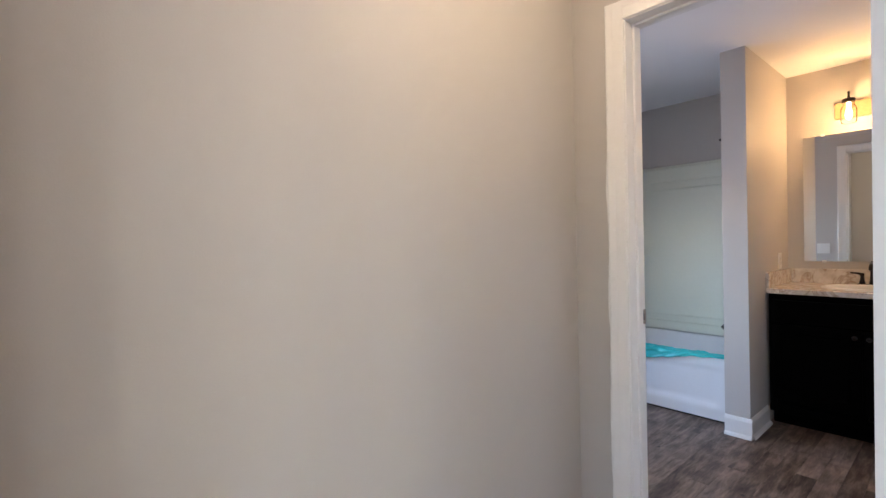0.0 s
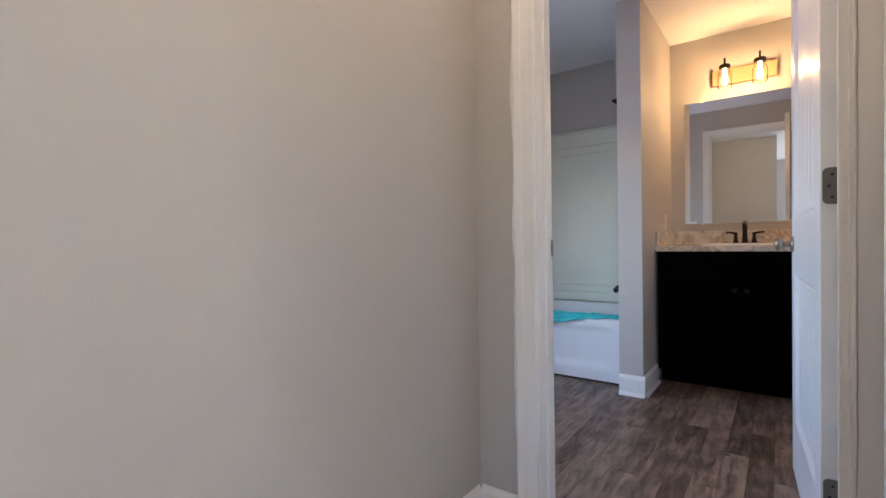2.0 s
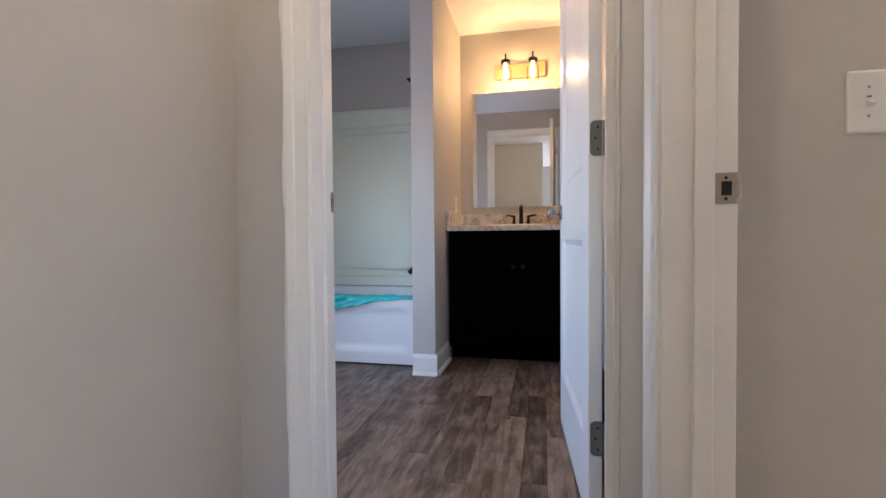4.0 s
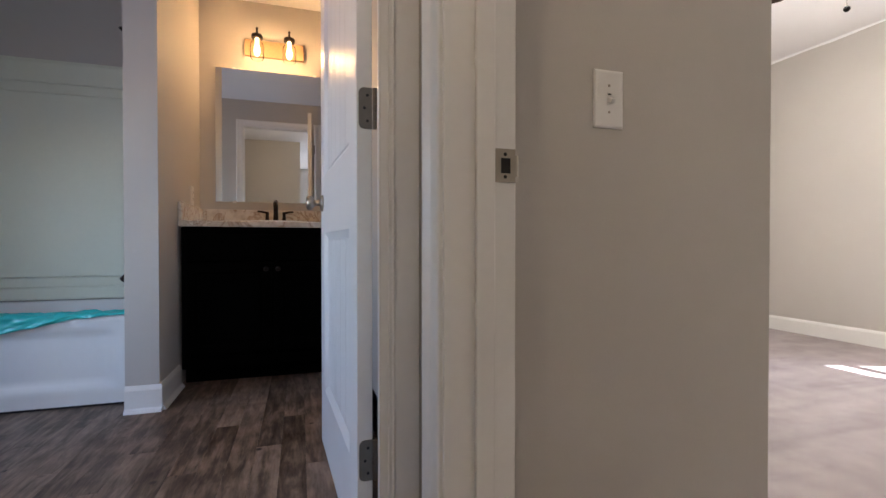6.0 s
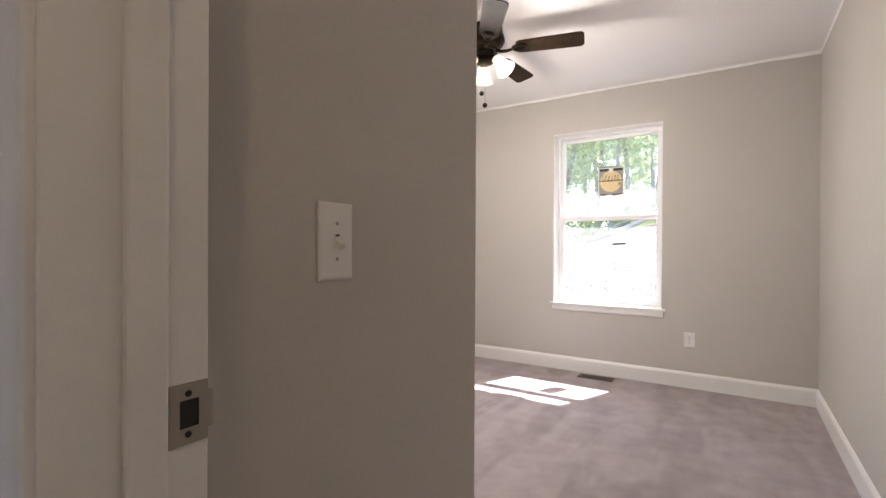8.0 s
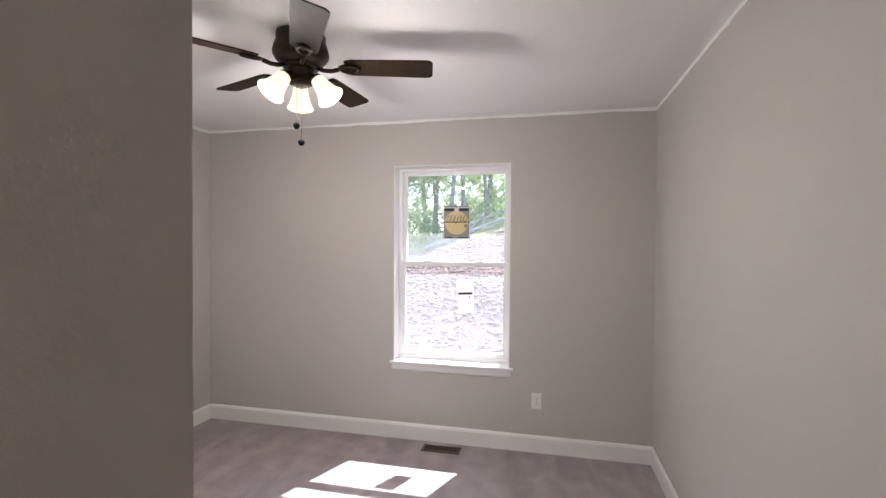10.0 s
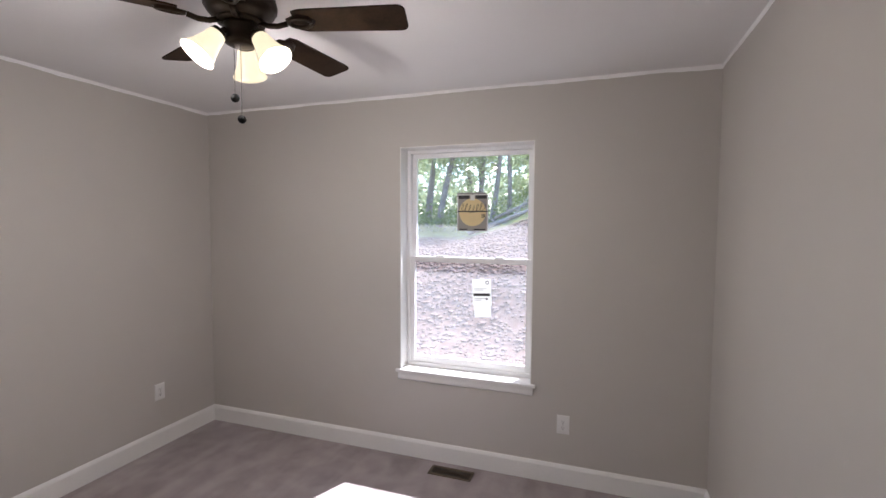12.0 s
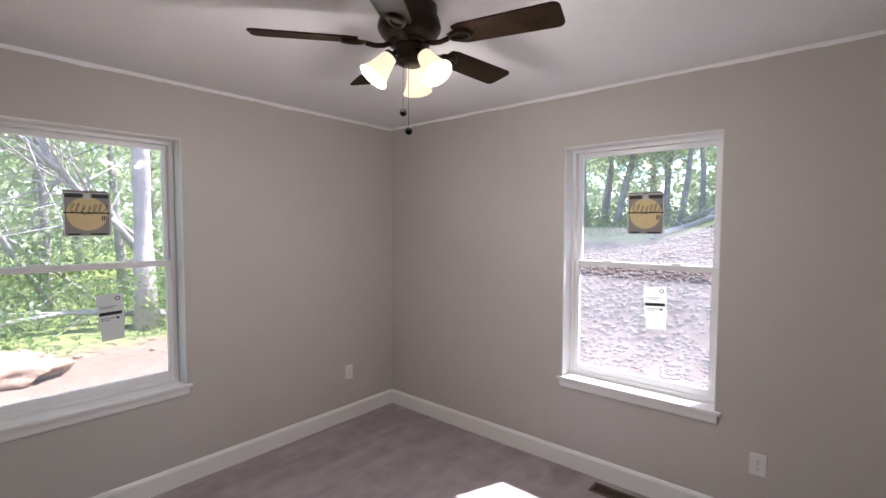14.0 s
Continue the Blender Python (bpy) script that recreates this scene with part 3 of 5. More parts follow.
# bedroom strike: on the jamb that faces -x; its lip points to -y
strike_plate("strike_plate", pose(1.522, -0.0850, 0.953, 0, 0, -90) @ Matrix.Diagonal((1, -1, 1, 1)), "satin nickel strike plate on the white bedroom jamb")
# bathroom strike: on the jamb that faces -y; its lip points to +x
strike_plate("strike_plate", pose(1.802, 0.922, 0.970) @ Matrix.Diagonal((1, -1, 1, 1)), "satin nickel strike plate on the white bathroom jamb")


# ---- switches and outlets ----
def wall_plate(name, m, label, kind):
    """Local x right, y out of the wall towards the room, z up; origin at the plate's centre."""
    t = new(name)
    t.matrix_basis = m
    w, h = (0.0388, 0.0655) if kind == "toggle" else (0.039, 0.060)
    tagged(t, label, "light switch" if kind == "toggle" else "outlet", "" if kind == "toggle" else "outlets on the bedroom walls")
    bm = bmesh.new()
    o = [(-w, -h), (w, -h), (w, h), (-w, h)]
    rings = []
    for s, y in ((0.0, 0.0), (0.0, 0.0035), (0.004, 0.006), (0.008, 0.0065)):
        rings.append([bm.verts.new((x - math.copysign(s, x), y, z - math.copysign(s, z))) for x, z in o])
    for a, b in zip(rings, rings[1:]):
        for k in range(4):
            bm.faces.new((a[k], a[(k + 1) % 4], b[(k + 1) % 4], b[k]))
    bm.faces.new(rings[-1])
    bm.faces.new(rings[0][::-1])
    ob = link("plate", bm, PLASTIC)
    ob.parent = t
    if kind == "toggle":
        bm = bmesh.new()
        rbox(bm, -0.0062, 0.0062, 0.006, 0.0074, -0.0135, 0.0135, r=0.001, seg=1)
        ob = link("bezel", bm, PLASTIC)
        ob.parent = t
        bm = bmesh.new()
        rbox(bm, -0.0045, 0.0045, 0.0, 0.018, -0.0048, 0.0048, r=0.0015)
        bmesh.ops.transform(bm, matrix=pose(0, 0.006, -0.001, -28, 0, 0), verts=bm.verts[:])
        ob = link("toggle", bm, PLASTIC)
        ob.parent = t
        bm = bmesh.new()
        box(bm, -0.0045, 0.0045, 0.007, 0.0078, 0.0085, 0.0115)
        ob = link("toggle_slot", bm, SLOT)
        ob.parent = t
        screws = (0.030, -0.030)
    else:
        for zc in (0.0195, -0.0195):
            bm = bmesh.new()
            rbox(bm, -0.0165, 0.0165, 0.005, 0.0085, zc - 0.0135, zc + 0.0135, r=0.0016)
            rc = link("receptacle", bm, PLASTIC)
            rc.parent = t
            bm = bmesh.new()
            box(bm, -0.0075, -0.0052, 0.0083, 0.0089, zc - 0.001, zc + 0.008)
            box(bm, 0.0052, 0.0075, 0.0083, 0.0089, zc - 0.001, zc + 0.008)
            lathe(bm, [(0.0028, 0.0083), (0.0028, 0.0089)], Matrix.Translation((0, 0, zc - 0.007)) @ pose(0, 0, 0, -90, 0, 0), 10)
            sl = link("slots", bm, SLOT)
            sl.parent = rc
        screws = (0.0,)
    for z in screws:
        bm = bmesh.new()
        lathe(bm, [(0.0032, 0.0062), (0.0032, 0.0071), (0.001, 0.0075)], Matrix.Translation((0, 0, z)) @ pose(0, 0, 0, -90, 0, 0), 12)
        ob = link("screw", bm, NICKEL)
        ob.parent = t
    return t


wall_plate("light_switch", pose(1.622, -0.3845, 1.1345, 0, 0, 90), "white toggle light switch on the greige wall", "toggle")
wall_plate("outlet", pose(1.362, -4.01, 0.386, 0, 0, 0), "white duplex outlet low on the wall below the window", "outlet")
wall_plate("outlet", pose(4.20, -3.512, 0.408, 0, 0, 90), "white duplex outlet low on the wall near the corner", "outlet")
wall_plate("outlet", pose(3.98, 0.938, 1.11, 0, 0, 180), "white outlet on the wall beside the vanity mirror", "outlet")


sw = thing("light_switch", (1.82, 1.125, 1.13), "white two-gang light switch beside the bathroom doorway", "light switch")
bm = bmesh.new()
rbox(bm, 1.8203, 1.8262, 1.067, 1.183, 1.073, 1.187, r=0.0025)
part("plate", bm, PLASTIC, sw)
for yc in (1.102, 1.148):
    bm = bmesh.new()
    rbox(bm, 1.825, 1.838, yc - 0.005, yc + 0.005, 1.127, 1.141, r=0.002)
    part("toggle", bm, PLASTIC, sw)


# ---- floor register ----
DARKMETAL = material("brown_metal", (0.10, 0.075, 0.05), 0.45, metal=0.7, vary=0.2, scale=20, fine=150, bump=0.05)
reg = thing("floor_register", (2.065, -3.882, 0.0), "brown metal floor register in the carpet below the window", "floor vent")
bm = bmesh.new()
rx0, rx1, ry0, ry1 = 1.918, 2.212, -3.938, -3.826
for b in ((rx0, rx1, ry0, ry0 + 0.018, 0.0, 0.007), (rx0, rx1, ry1 - 0.018, ry1, 0.0, 0.007), (rx0, rx0 + 0.02, ry0 + 0.018, ry1 - 0.018, 0.0, 0.007), (rx1 - 0.02, rx1, ry0 + 0.018, ry1 - 0.018, 0.0, 0.007)):
    rbox(bm, *b, r=0.002, seg=1)
part("frame", bm, DARKMETAL, reg)
bm = bmesh.new()
box(bm, rx0 + 0.02, rx1 - 0.02, ry0 + 0.018, ry1 - 0.018, 0.0, 0.0015)
part("backing", bm, SLOT, reg)
for k in range(17):
    bm = bmesh.new()
    xs = rx0 + 0.028 + k * 0.0149
    box(bm, xs, xs + 0.005, ry0 + 0.018, ry1 - 0.018, 0.0015, 0.006)
    part("slat", bm, DARKMETAL, reg)
bm = bmesh.new()
box(bm, rx0 + 0.02, rx1 - 0.02, -3.8845, -3.8795, 0.0015, 0.0064)
part("bar", bm, DARKMETAL, reg)


# ---- hall ceiling light, presumed and out of view ----
def unseen_flush_light():
    # unseen fixture, added to carry the warm hall lamp
    t = thing("ceiling_light", (1.0, 0.50, H), "presumed round flush ceiling light in the hallway, out of view", "ceiling light")
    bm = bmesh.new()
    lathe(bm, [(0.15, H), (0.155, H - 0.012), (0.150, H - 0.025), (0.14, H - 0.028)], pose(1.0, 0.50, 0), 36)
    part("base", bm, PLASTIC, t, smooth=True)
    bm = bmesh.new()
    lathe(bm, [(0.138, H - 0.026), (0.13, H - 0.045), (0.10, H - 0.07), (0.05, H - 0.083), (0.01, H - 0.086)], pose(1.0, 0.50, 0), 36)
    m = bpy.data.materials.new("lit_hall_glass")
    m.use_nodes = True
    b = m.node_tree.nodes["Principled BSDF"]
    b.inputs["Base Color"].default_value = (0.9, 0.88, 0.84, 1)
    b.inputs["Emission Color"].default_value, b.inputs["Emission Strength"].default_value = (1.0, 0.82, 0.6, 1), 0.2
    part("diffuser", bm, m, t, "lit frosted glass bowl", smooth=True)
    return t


unseen_flush_light()


# ---- bathroom: tub, surround, vanity, mirror, lamp ----
def rounded_rect(cx, cy, a, b, r, n=6):
    """Points of a rounded rectangle with half sizes a, b, anticlockwise."""
    pts = []
    for sx, sy, s in ((1, 1, 0), (-1, 1, 90), (-1, -1, 180), (1, -1, 270)):
        for k in range(n + 1):
            t = radians(s + 90 * k / n)
            pts.append((cx + sx * (a - r) + r * math.cos(t), cy + sy * (b - r) + r * math.sin(t)))
    return pts


def loft(bm, rings, cap_first=False, cap_last=False):
    vs = [[bm.verts.new(p) for p in ring] for ring in rings]
    n = len(vs[0])
    for a, b in zip(vs, vs[1:]):
        for k in range(n):
            bm.faces.new((a[k], a[(k + 1) % n], b[(k + 1) % n], b[k]))
    if cap_first:
        bm.faces.new(vs[0][::-1])
    if cap_last:
        bm.faces.new(vs[-1])


TX0, TX1, TY0, TY1, TZ = 3.405, 4.215, 1.0865, 2.612, 0.455
tub = thing("bathtub", (3.8, 1.85, 0), "white acrylic alcove bathtub with a moulded apron", "bathtub")
bm = bmesh.new()
cx, cy, hx, hy = (TX0 + TX1) / 2, (TY0 + TY1) / 2, (TX1 - TX0) / 2, (TY1 - TY0) / 2
rings = []
for dx, r, z in ((0, 0.012, TZ - 0.035), (0, 0.012, TZ - 0.008), (0.006, 0.014, TZ), (0.075, 0.10, TZ), (0.088, 0.12, TZ - 0.012), (0.12, 0.15, 0.25), (0.16, 0.17, 0.14), (0.22, 0.16, 0.11)):
    rings.append([(x, y, z) for x, y in rounded_rect(cx, cy, hx - dx, hy - dx, r)])
loft(bm, rings, cap_last=True)
part("basin", bm, TUB, tub, smooth=True)
# apron with a sunk, softly curved field
bm = bmesh.new()
ys = [TY0 + (TY1 - TY0) * k / 40 for k in range(41)]
zs = [0.012 + (TZ - 0.045) * k / 24 for k in range(25)]


def sunk(y, z):
    e = min(y - (TY0 + 0.07), (TY1 - 0.07) - y, z - 0.085, (TZ - 0.06) - z) / 0.05
    e = max(0.0, min(1.0, e))
    return 0.022 * e * e * (3 - 2 * e)


grid = [[bm.verts.new((TX0 + 0.004 + sunk(y, z), y, z)) for y in ys] for z in zs]
for r0, r1 in zip(grid, grid[1:]):
    for k in range(40):
        bm.faces.new((r0[k], r0[k + 1], r1[k + 1], r1[k]))
box(bm, TX0 + 0.03, TX0 + 0.06, TY0, TY1, 0.012, TZ - 0.04)
part("apron", bm, TUB, tub, smooth=True)
# solid dark strip stands in for the shaded gap at the floor
bm = bmesh.new()
box(bm, TX0 + 0.010, TX0 + 0.03, TY0, TY1, 0.0, 0.012)
part("base_shade_strip", bm, SLOT, tub, "dark strip for the shade under the apron")

SURR = material("satin_acrylic_surround", (0.70, 0.72, 0.61), 0.4, vary=0.03, scale=2, fine=40, bump=0.04)
sur = thing("tub_surround", (4.2, 1.85, TZ), "white three-piece acrylic tub surround on the alcove walls", "tub surround")
ST = 1.952
bm = bmesh.new()
rbox(bm, 4.195, 4.2245, TY0, TY1, TZ + 0.002, ST, r=0.006)
part("back_panel", bm, SURR, sur)
bm = bmesh.new()
rbox(bm, 4.178, 4.196, TY0 + 0.03, TY1 - 0.03, ST - 0.15, ST - 0.02, r=0.008)
part("top_ledge", bm, SURR, sur)
bm = bmesh.new()
rbox(bm, 4.183, 4.196, TY0 + 0.22, TY1 - 0.22, TZ + 0.14, ST - 0.21, r=0.010)
part("inset_panel", bm, SURR, sur)
bm = bmesh.new()
rbox(bm, 4.176, 4.196, TY0 + 0.03, TY1 - 0.03, TZ + 0.002, TZ + 0.085, r=0.010)
part("bottom_ledge", bm, SURR, sur)
for nm, y0, y1 in (("side_panel", TY0 - 0.0035, TY0 + 0.022), ("side_panel", TY1 - 0.022, TY1 + 0.0035)):
    bm = bmesh.new()
    rbox(bm, 3.47, 4.196, y0, y1, TZ + 0.002, ST, r=0.006)
    part(nm, bm, TUB, sur)
for zc in (1.33, 0.93):
    for yc, sg in ((TY0 + 0.022, 1), (TY1 - 0.022, -1)):
        bm = bmesh.new()
        pts = [(0, 0)] + [(0.17 * math.cos(radians(a)), 0.17 * math.sin(radians(a))) for a in range(0, 91, 10)]
        extrude_profile(bm, pts, (4.196, yc, zc), -X, Y * sg, Z, 0.028)
        part("corner_shelf", bm, TUB, sur)

# loose protective film over the front rim
FILM = material("teal_film", (0.05, 0.50, 0.48), 0.28, vary=0.15, scale=9, fine=60, bump=0.2, depth=0.004)
bm = bmesh.new()
nu, nv = 90, 16
rows = []
for i in range(nu + 1):
    u = i / nu
    y = 1.100 + u * 1.40
    hang = 0.006 + 0.140 * max(0.0, min(1.0, (y - 1.18) / 0.75)) ** 1.3 + 0.012 * noise.noise((y * 7, 1.0, 0))
    back = 0.060 + 0.02 * noise.noise((y * 5, 4.0, 0))
    row = []
    for j in range(nv + 1):
        s = j / nv
        w = s * (hang + back)
        fold = 0.010 * abs(noise.noise((y * 22 + s * 6, s * 2.0, 0.3))) + 0.026 * abs(noise.noise((y * 9 - s * 5, s * 3.0, 2.0)))
        if w < back:
            row.append(bm.verts.new((TX0 + 0.003 + back - w, y, TZ + 0.004 + fold)))
        else:
            row.append(bm.verts.new((TX0 - 0.004 - fold, y, TZ + 0.004 - (w - back))))
    rows.append(row)
for a, b in zip(rows, rows[1:]):
    for j in range(nv):
        bm.faces.new((a[j], a[j + 1], b[j + 1], b[j]))
film = tagged(link("protective_film", bm, FILM, True), "crumpled teal plastic film draped over the tub rim", "plastic film")
sol = film.modifiers.new("thickness", "SOLIDIFY")
sol.thickness = 0.0012

sh = thing("shower_head", (3.80, 1.109, 2.06), "dark bronze shower head on a bent arm", "shower head")
bm = bmesh.new()
tube(bm, [(3.80, 1.109, 2.075), (3.80, 1.15, 2.09), (3.80, 1.19, 2.075), (3.80, 1.215, 2.05)], 0.010, 10)
part("arm", bm, BRONZE, sh, smooth=True)
bm = bmesh.new()
lathe(bm, [(0.012, 0), (0.016, 0.015), (0.038, 0.035), (0.040, 0.045), (0.036, 0.048)], pose(3.80, 1.212, 2.053, 180 + 35, 0, 0), 20)
part("head", bm, BRONZE, sh, smooth=True)
bm = bmesh.new()
lathe(bm, [(0.028, 0), (0.026, 0.006), (0.012, 0.008)], pose(3.80, 1.109, 2.075, -90, 0, 0), 20)
part("flange", bm, BRONZE, sh, smooth=True)
sp = thing("tub_spout", (3.80, 1.109, 0.62), "dark bronze tub spout above the rim", "tub spout")
bm = bmesh.new()
tube(bm, [(3.80, 1.109, 0.625), (3.80, 1.16, 0.627), (3.80, 1.235, 0.620), (3.80, 1.262, 0.596)], [0.026, 0.027, 0.025, 0.019], 14)
part("body", bm, BRONZE, sp, smooth=True)
bm = bmesh.new()
tube(bm, [(3.80, 1.205, 0.645), (3.80, 1.205, 0.664)], 0.006, 10)
part("diverter_knob", bm, BRONZE, sp)

# vanity cabinet
VY0, VY1, VXF, VXB, VT = -0.030, 0.924, 3.640, 4.222, 0.905
van = thing("vanity_cabinet", (3.93, 0.44, 0), "near-black espresso wood vanity cabinet with two doors", "vanity")
bm = bmesh.new()
box(bm, VXF + 0.02, VXB, VY0, VY1, 0.095, VT)
box(bm, VXF + 0.075, VXB, VY0 + 0.004, VY1 - 0.004, 0.0, 0.095)
part("body", bm, ESPRESSO, van)
bm = bmesh.new()
for b in ((VXF, VXF + 0.02, VY0, VY0 + 0.04, 0.095, VT), (VXF, VXF + 0.02, VY1 - 0.04, VY1, 0.095, VT), (VXF, VXF + 0.02, VY0 + 0.04, VY1 - 0.04, VT - 0.045, VT),
          (VXF, VXF + 0.02, VY0 + 0.04, VY1 - 0.04, 0.095, 0.15), (VXF, VXF + 0.02, 0.42, 0.463, 0.15, VT - 0.045)):
    rbox(bm, *b, r=0.001, seg=1)
part("face_frame", bm, ESPRESSO, van)


def shaker(nm, y0, y1, z0, z1, knob=None):
    bm = bmesh.new()
    x0, x1, s = VXF - 0.020, VXF - 0.0005, 0.058
    rings = []
    for d, x in ((0, x1), (0, x0 + 0.003), (0.003, x0), (s - 0.004, x0), (s + 0.006, x0 + 0.009)):
        rings.append([(x, y0 + d, z0 + d), (x, y1 - d, z0 + d), (x, y1 - d, z1 - d), (x, y0 + d, z1 - d)])
    loft(bm, rings, True, True)
    d = part(nm, bm, ESPRESSO, van)
    if knob:
        bm = bmesh.new()
        lathe(bm, [(0.005, 0), (0.005, 0.012), (0.013, 0.018), (0.0145, 0.024), (0.009, 0.028)], pose(x0, knob[0], knob[1], 0, -90, 0), 18)
        k = link("knob", bm, BRONZE, True)
        k.parent = d
    return d


shaker("door", 0.446, VY1 - 0.018, 0.180, 0.70, (0.475, 0.660))
shaker("door", VY0 + 0.018, 0.438, 0.180, 0.70, (0.409, 0.660))
bm = bmesh.new()
rbox(bm, VXF - 0.020, VXF - 0.0005, VY0 + 0.018, VY1 - 0.018, 0.712, 0.862, r=0.003)
part("false_drawer_front", bm, ESPRESSO, van)


def marble_material():
    m = bpy.data.materials.new("brown_veined_marble")
    m.use_nodes = True
    n, l = m.node_tree.nodes, m.node_tree.links
    b = n["Principled BSDF"]
    b.inputs["Roughness"].default_value = 0.2
    tc, n1, n2, r1, r2, mx = (n.new(k) for k in ("ShaderNodeTexCoord", "ShaderNodeTexNoise", "ShaderNodeTexNoise", "ShaderNodeValToRGB", "ShaderNodeValToRGB", "ShaderNodeMix"))
    n1.inputs["Scale"].default_value, n1.inputs["Detail"].default_value, n1.inputs["Distortion"].default_value = 5.0, 6, 1.6
    n2.inputs["Scale"].default_value, n2.inputs["Detail"].default_value = 22, 5
    l.new(tc.outputs["Object"], n1.inputs["Vector"])
    l.new(tc.outputs["Object"], n2.inputs["Vector"])
    e = r1.color_ramp.elements
    e[0].position, e[0].color = 0.40, (0.72, 0.66, 0.59, 1)
    e[1].position, e[1].color = 0.62, (0.74, 0.69, 0.62, 1)
    v = r1.color_ramp.elements.new(0.50)
    v.color = (0.48, 0.37, 0.28, 1)
    v = r1.color_ramp.elements.new(0.475)
    v.color = (0.70, 0.63, 0.56, 1)
    v = r1.color_ramp.elements.new(0.525)
    v.color = (0.76, 0.71, 0.64, 1)
    f = r2.color_ramp.elements
    f[0].position, f[0].color = 0.35, (0.80, 0.77, 0.74, 1)
    f[1].position, f[1].color = 0.6, (1, 1, 1, 1)
    mx.data_type, mx.blend_type = "RGBA", "MULTIPLY"
    mx.inputs["Factor"].default_value = 1
    l.new(n1.outputs["Fac"], r1.inputs["Fac"])
    l.new(n2.outputs["Fac"], r2.inputs["Fac"])
    l.new(r1.outputs["Color"], mx.inputs["A"])
    l.new(r2.outputs["Color"], mx.inputs["B"])
    l.new(mx.outputs["Result"], b.inputs["Base Color"])
    return m


MARBLE = marble_material()
ctop = thing("countertop", (3.93, 0.44, VT), "cream cultured marble vanity top with brown veins", "countertop")
C0, C1, CZ = VXF - 0.025, 4.2225, VT + 0.034
bm = bmesh.new()
sx, sy, ra, rb, n = 3.905, 0.445, 0.165, 0.215, 48
ell = [(sx + ra * math.cos(2 * math.pi * k / n), sy + rb * math.sin(2 * math.pi * k / n)) for k in range(n)]


def to_rect(x, y):
    dx, dy = x - sx, y - sy
    k = min(((C1 - sx) if dx > 0 else (sx - C0)) / max(abs(dx), 1e-9), ((VY1 + 0.010 - sy) if dy > 0 else (sy - VY0)) / max(abs(dy), 1e-9))
    return sx + dx * k, sy + dy * k


rect = [to_rect(x, y) for x, y in ell]
loft(bm, [[(x, y, VT + 0.0005) for x, y in rect], [(x, y, CZ - 0.005) for x, y in rect], [(sx + (x - sx) * 0.988, sy + (y - sy) * 0.988, CZ) for x, y in rect], [(x, y, CZ) for x, y in ell]])
part("slab", bm, MARBLE, ctop)
bm = bmesh.new()
ovals = []
for s, z in ((1.14, CZ + 0.0005), (1.13, CZ + 0.008), (1.07, CZ + 0.012), (1.0, CZ + 0.008), (0.96, CZ - 0.02), (0.80, CZ - 0.10), (0.5, CZ - 0.135), (0.12, CZ - 0.14)):
    ovals.append([(sx + (x - sx) * s, sy + (y - sy) * s, z) for x, y in ell])
loft(bm, ovals, cap_last=True)
part("sink_bowl", bm, TUB, ctop, "white oval sink bowl", smooth=True)
bm = bmesh.new()
rbox(bm, 4.203, 4.2235, VY0, VY1 - 0.009, CZ + 0.0005, CZ + 0.105, r=0.004)
part("backsplash", bm, MARBLE, ctop)
bm = bmesh.new()
rbox(bm, C0 + 0.006, 4.2225, VY1 - 0.008, VY1 + 0.0125, CZ + 0.0005, CZ + 0.105, r=0.004)
part("side_splash", bm, MARBLE, ctop)

fau = thing("faucet", (4.11, 0.445, CZ), "dark bronze two-handle faucet on the vanity top", "faucet")
fx = 4.115
bm = bmesh.new()
loft(bm, [[(x, y, z) for x, y in rounded_rect(fx, 0.445, a, b, a - 0.001)] for a, b, z in ((0.026, 0.082, CZ + 0.0005), (0.026, 0.082, CZ + 0.010), (0.021, 0.077, CZ + 0.015))], cap_last=True)
part("base", bm, BRONZE, fau)
bm = bmesh.new()
lathe(bm, [(0.021, 0.012), (0.017, 0.035), (0.0145, 0.085), (0.0155, 0.135), (0.014, 0.16), (0.008, 0.170)], pose(fx, 0.445, CZ), 20)
tube(bm, [(fx + 0.004, 0.445, CZ + 0.135), (fx - 0.035, 0.445, CZ + 0.152), (fx - 0.085, 0.445, CZ + 0.142), (fx - 0.115, 0.445, CZ + 0.118)], [0.015, 0.014, 0.012, 0.010], 12)
part("spout", bm, BRONZE, fau, smooth=True)
for sg in (1, -1):
    yc = 0.445 + sg * 0.055
    bm = bmesh.new()
    lathe(bm, [(0.019, 0.012), (0.013, 0.035), (0.010, 0.062), (0.012, 0.078), (0.010, 0.088)], pose(fx, yc, CZ), 16)
    tube(bm, [(fx, yc, CZ + 0.080), (fx - 0.004, yc + sg * 0.03, CZ + 0.087), (fx - 0.008, yc + sg * 0.062, CZ + 0.090)], [0.009, 0.0075, 0.0055], 10)
    part("handle", bm, BRONZE, fau, smooth=True)

MIRROR = bpy.data.materials.new("silvered_mirror")
MIRROR.use_nodes = True
mb = MIRROR.node_tree.nodes["Principled BSDF"]
mb.inputs["Metallic"].default_value, mb.inputs["Roughness"].default_value = 1.0, 0.004
mb.inputs["Base Color"].default_value = (0.86, 0.88, 0.87, 1)
mir = thing("wall_mirror", (4.225, 0.445, 1.099), "frameless wall mirror above the vanity, held by clips", "mirror")
bm = bmesh.new()
rbox(bm, 4.219, 4.2248, 0.055, 0.839, 1.099, 2.024, r=0.0015, seg=1)
part("mirror_glass", bm, MIRROR, mir)
